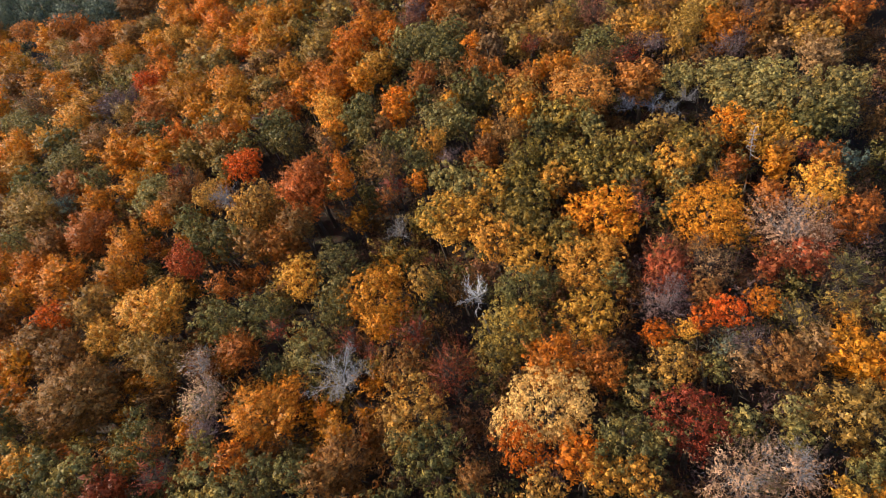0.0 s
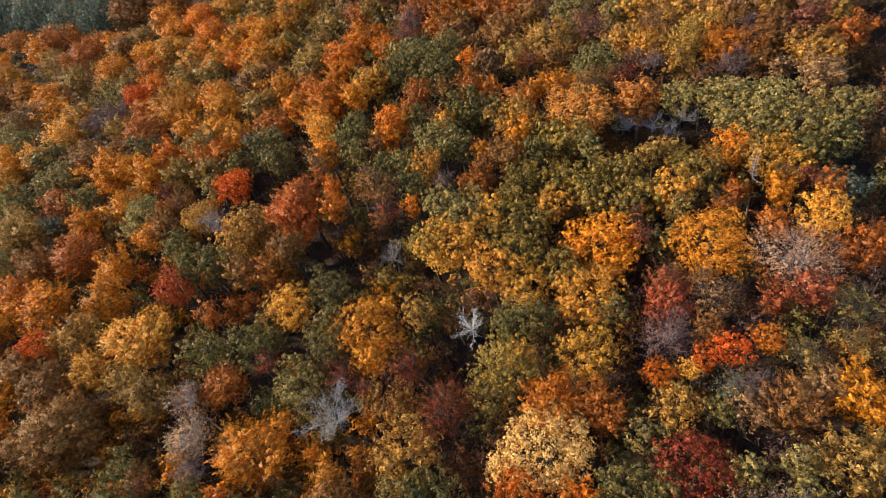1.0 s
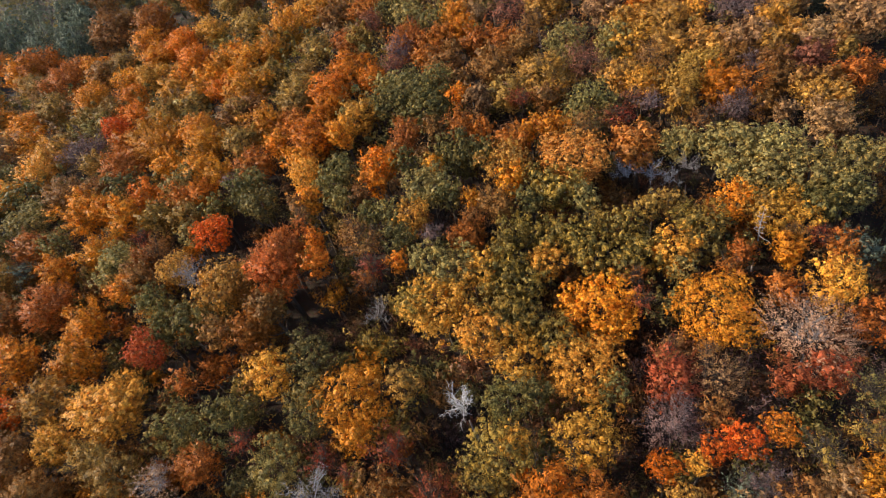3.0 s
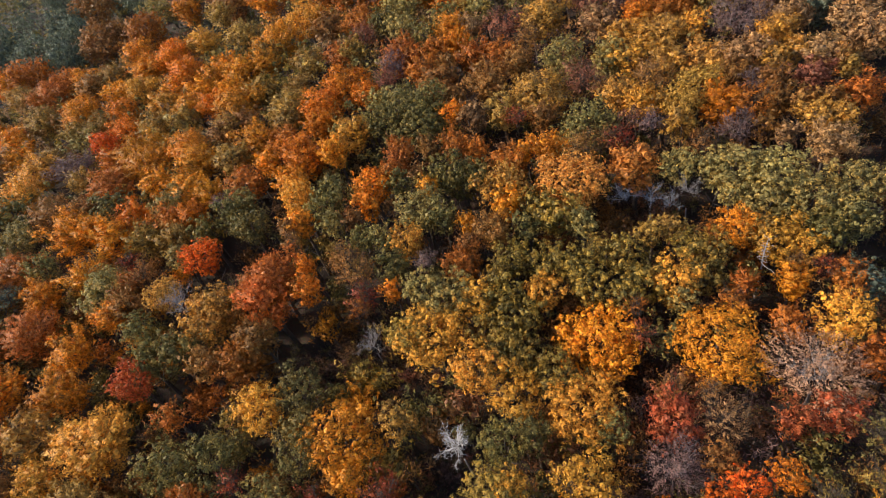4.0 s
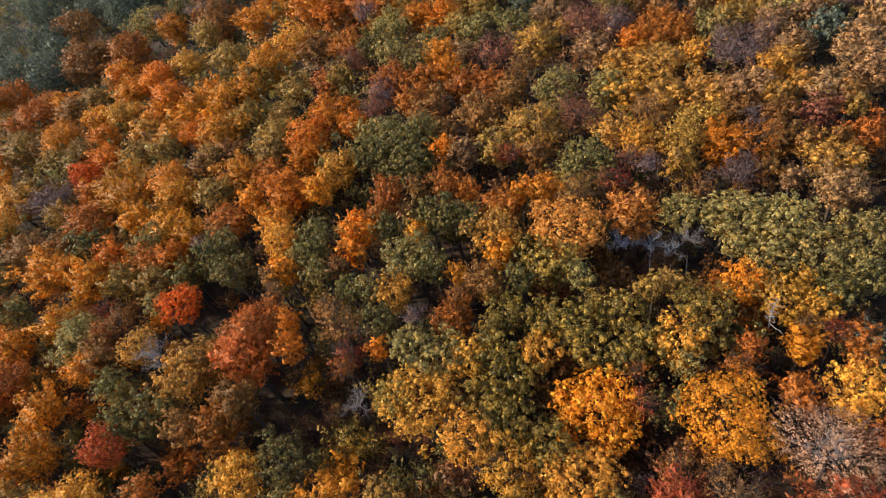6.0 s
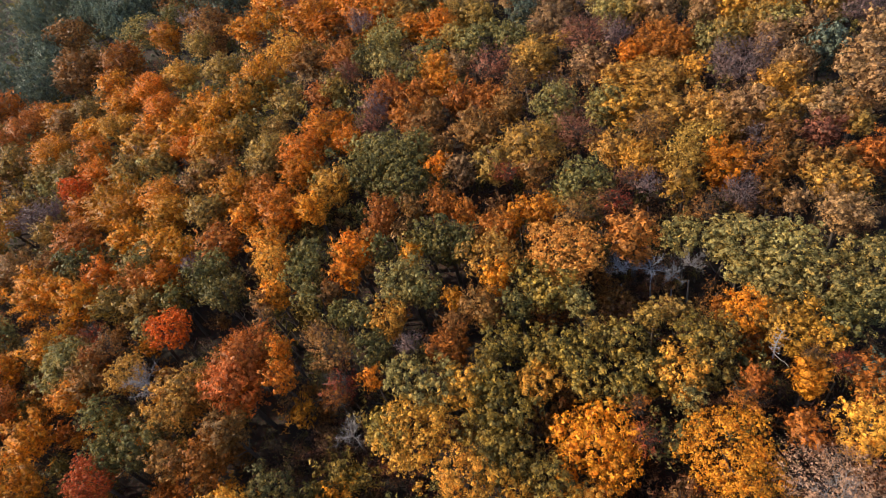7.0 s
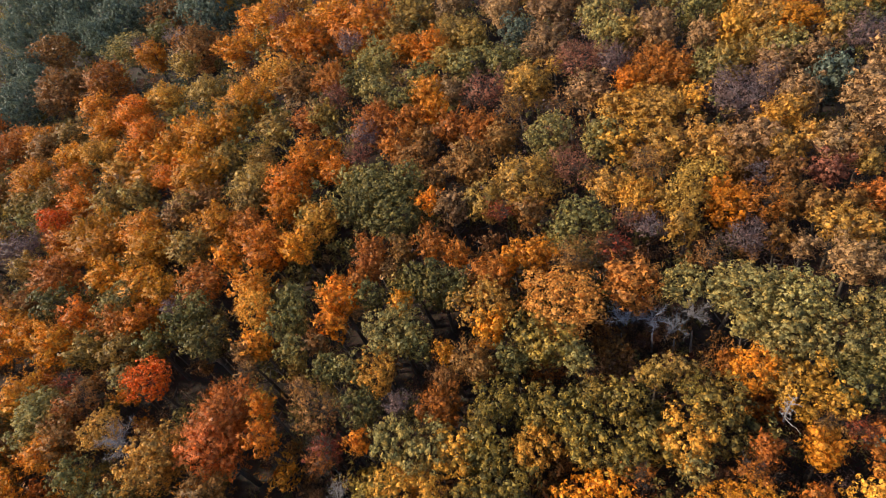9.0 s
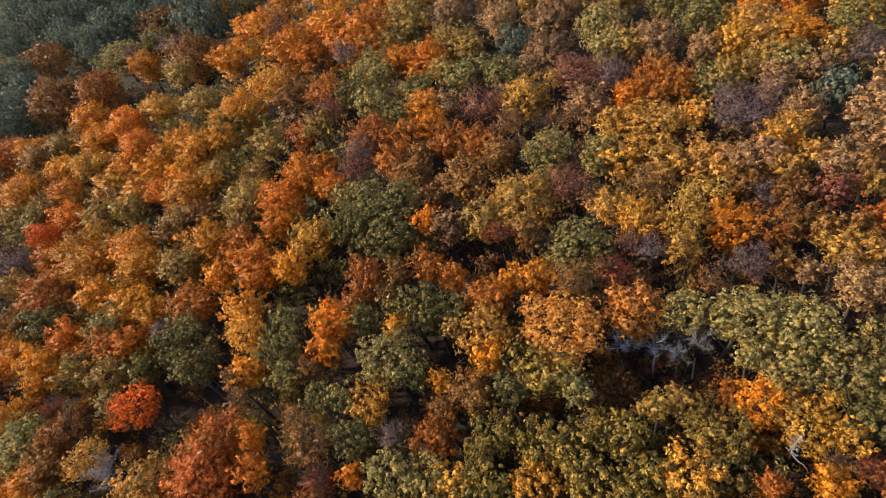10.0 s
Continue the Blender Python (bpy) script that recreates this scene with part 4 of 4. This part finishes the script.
grove(
    "beech", "bronze",
    (11.6, 64.5, 8.0, 2.1),
)

grove(
    "beech", "orange_pink",
    (23.0, 99.8, 12.9, 4.8),
)

grove(
    "oak", "olive",
    (30.6, 97.6, 12.5, 3.3),
)

grove(
    "beech", "amber",
    (37.6, 70.9, 10.4, 2.0),
)


grove(
    "beech", "honey",
    (71.5, 169.2, 11.5, 6.1),
)

grove(
    "beech", "amber",
    (76.2, 164.9, 11.9, 5.3),
)

grove(
    "snag", "grey",
    (36.2, 76.8, 8.6, 2.5),
)

grove(
    "oak", "yellow",
    (40.6, 63.4, 11.4, 4.0),
)

grove(
    "beech", "brown",
    (49.1, 123.5, 10.5, 3.6),
)

grove(
    "thin", "purple",
    (50.4, 119.4, 11.0, 3.1),
)

# ---- what grows between: lower trees that close the canopy, and shrubs on the forest floor ----
def crowded(x, y, room):
    share = 0.5 if y < 95 else 0.62
    return any((x - a) ** 2 + (y - b) ** 2 < (room + share * c) ** 2 for a, b, c in near_trees(x, y))


# gaps in the canopy that stay open: middle and radius
GAPS = [(-28.9, 76.2, 6.5), (-34.0, 74.0, 5.0), (-21.5, 69.6, 3.6), (-14.2, 49.7, 4.9), (-22.5, 27.9, 4.5), (26.3, 93.9, 6.5), (55.3, 94.7, 2.9), (36.8, 78.7, 3.4), (11.3, 45.5, 3.2), (13.8, 63.8, 3.7), (-61.6, 46.3, 3.8), (-164.2, 227.5, 7.3), (-124.0, 248.3, 5.4), (-41.6, 38.0, 2.6)]


def seen(x, y):
    """The stretch of forest along the flight, with some way round it."""
    return 14 < y < (480 if x < -80 else 230) and -100 - 0.6 * max(0, y - 20) < x < 72 + 0.30 * (y - 10)


def stem_corners(height, thick):
    """A tapered four-sided stem as separate faces; its foot is the origin."""
    ring = [(thick * math.cos(a), thick * math.sin(a)) for a in np.arange(5) * math.pi / 2]
    out = []
    for (a, b), (c, d) in zip(ring, ring[1:]):
        foot, foot2, top, top2 = (a, b, -0.3), (c, d, -0.3), (a * 0.5, b * 0.5, height), (c * 0.5, d * 0.5, height)
        out += [foot, foot2, top, top, foot2, top2]
    return np.array(out)


def join_growth(name, label, category, plants, share, leaf_scale):
    """One mesh of many plants that nobody could count: kind, colour, x, y, height of the crown's middle, radius."""
    rng = np.random.default_rng(77)
    patterns = {}
    for k in {p[0] for p in plants}:
        for r in (2.5, 5.0):
            patterns[k, r] = [crown_corners(k, r, np.random.default_rng(n + len(k)), share * 2.5 / r, leaf_scale) for n in range(4)]
    colours = sorted({p[1] for p in plants})
    corners, facing, slots = [], [], []
    for kind, colour, x, y, middle, radius in plants:
        size = 2.5 if radius < 3.6 else 5.0
        base, ways = patterns[kind, size][rng.integers(4)]
        c, s = np.cos(a := rng.uniform(0, 6.28)), np.sin(a)
        turn = np.array([[c, s, 0], [-s, c, 0], [0, 0, 1]])
        stem = stem_corners(middle, 0.05 + 0.05 * radius) + (x, y, ground_height(x, y))
        corners += [base @ turn * (radius / size) + (x, y, middle), stem]
        facing += [ways @ turn, np.repeat([[0.6, 0, 0.8], [0, 0.6, 0.8], [-0.6, 0, 0.8], [0, -0.6, 0.8]], 2, axis=0)]
        slots += [np.full(len(base) // 3, colours.index(colour)), np.full(len(stem) // 3, len(colours))]
    mesh = leaf_mesh(name, np.concatenate(corners), np.concatenate(facing))
    for colour in colours:
        mesh.materials.append(leaf[colour])
    mesh.materials.append(bark)
    mesh.polygons.foreach_set("material_index", np.concatenate(slots).astype(np.int32))
    return tagged(new(name, mesh), label, category, kind="stuff")


def fill(rng):
    lower, shrubs = [], []
    for _ in range(17000):
        y = 14 + 466 * rng.random() ** 1.8
        x = rng.uniform(-350, 170)
        if not seen(x, y) or any((x - a) ** 2 + (y - b) ** 2 < c * c for a, b, c in GAPS):
            continue
        pines = y > 205 and x < -80
        r = rng.uniform(2.0, 3.6) * (1.0 if y < 140 else 1.2 if pines else 1.9)
        if pines and rng.random() < 0.45 or crowded(x, y, (0.4 if y < 95 else 0.3) * r):
            continue
        if pines:
            kind, colour = rng.choice((("oak", "teal"), ("oak", "teal"), ("oak", "teal"), ("oak", "green"), ("oak", "olive")))
        elif x < -25 + 0.1 * y:
            kind, colour = "beech", rng.choice(("amber", "brown", "brown", "green", "green", "rust", "moss") if y < 110 else ("brown", "green", "green", "hazel", "moss", "olive"))
        else:
            kind, colour = rng.choice((("beech", "brown"), ("oak", "green"), ("beech", "litter"), ("thin", "purple"), ("oak", "green"), ("thin", "brown")))
        lower.append((kind, colour, x, y, rng.uniform(4.5, 8.5) + (-3.5 if pines else 1.6 if y > 135 else 0.5 if y > 110 else 0.0), r))
        remember(x, y, r)
    while len(shrubs) < 1400:
        y, x = rng.uniform(16, 140), rng.uniform(-130, 100)
        if seen(x, y) and not any((x - a) ** 2 + (y - b) ** 2 < (0.6 * c) ** 2 for a, b, c in near_trees(x, y)):
            shrubs.append(("shrub", rng.choice(("litter", "duff", "duff", "green", "hazel")), x, y, rng.uniform(1.6, 4.5), rng.uniform(1.2, 2.2)))
    # saplings and thickets on the floor of the gaps
    for gx, gy, gr in GAPS:
        for _ in range(int(1.6 * gr * gr)):
            a, d = rng.uniform(0, 6.283), (gr + 1.5) * math.sqrt(rng.random())
            shrubs.append(("thin", rng.choice(("wine", "duff", "duff", "litter", "purple", "green")), gx + d * math.cos(a), gy + d * math.sin(a), rng.uniform(1.0, 2.6), rng.uniform(0.9, 1.6)))
    close, far = [p for p in lower if p[3] < 110], [p for p in lower if p[3] >= 110]
    join_growth("lower_canopy", "lower autumn trees closing the canopy between the crowns", "trees", close, 0.36, 0.9)
    join_growth("lower_canopy", "lower autumn trees closing the canopy of the hazy woods", "trees", far, 0.14, 1.4)
    join_growth("undergrowth", "brown and green undergrowth on the forest floor", "undergrowth", shrubs, 0.3, 1.0)


def surround(rng):
    """The forest goes on behind the flight and on both sides."""
    woods = []
    for _ in range(9000):
        y, x = rng.uniform(-60, 260), rng.uniform(-170, 160)
        if (seen(x, y) and y > 24) or crowded(x, y, 2.2):
            continue
        woods.append((*rng.choice((("beech", "amber"), ("beech", "brown"), ("oak", "green"), ("oak", "olive"), ("beech", "rust"), ("oak", "gold"))), x, y, rng.uniform(9.0, 12.5), rng.uniform(3.2, 5.0)))
        remember(x, y, woods[-1][-1])
    join_growth("surrounding_woods", "mixed autumn woods that continue round the forest", "woods", woods, 0.24, 1.6)


fill(random.Random(5))
surround(random.Random(8))
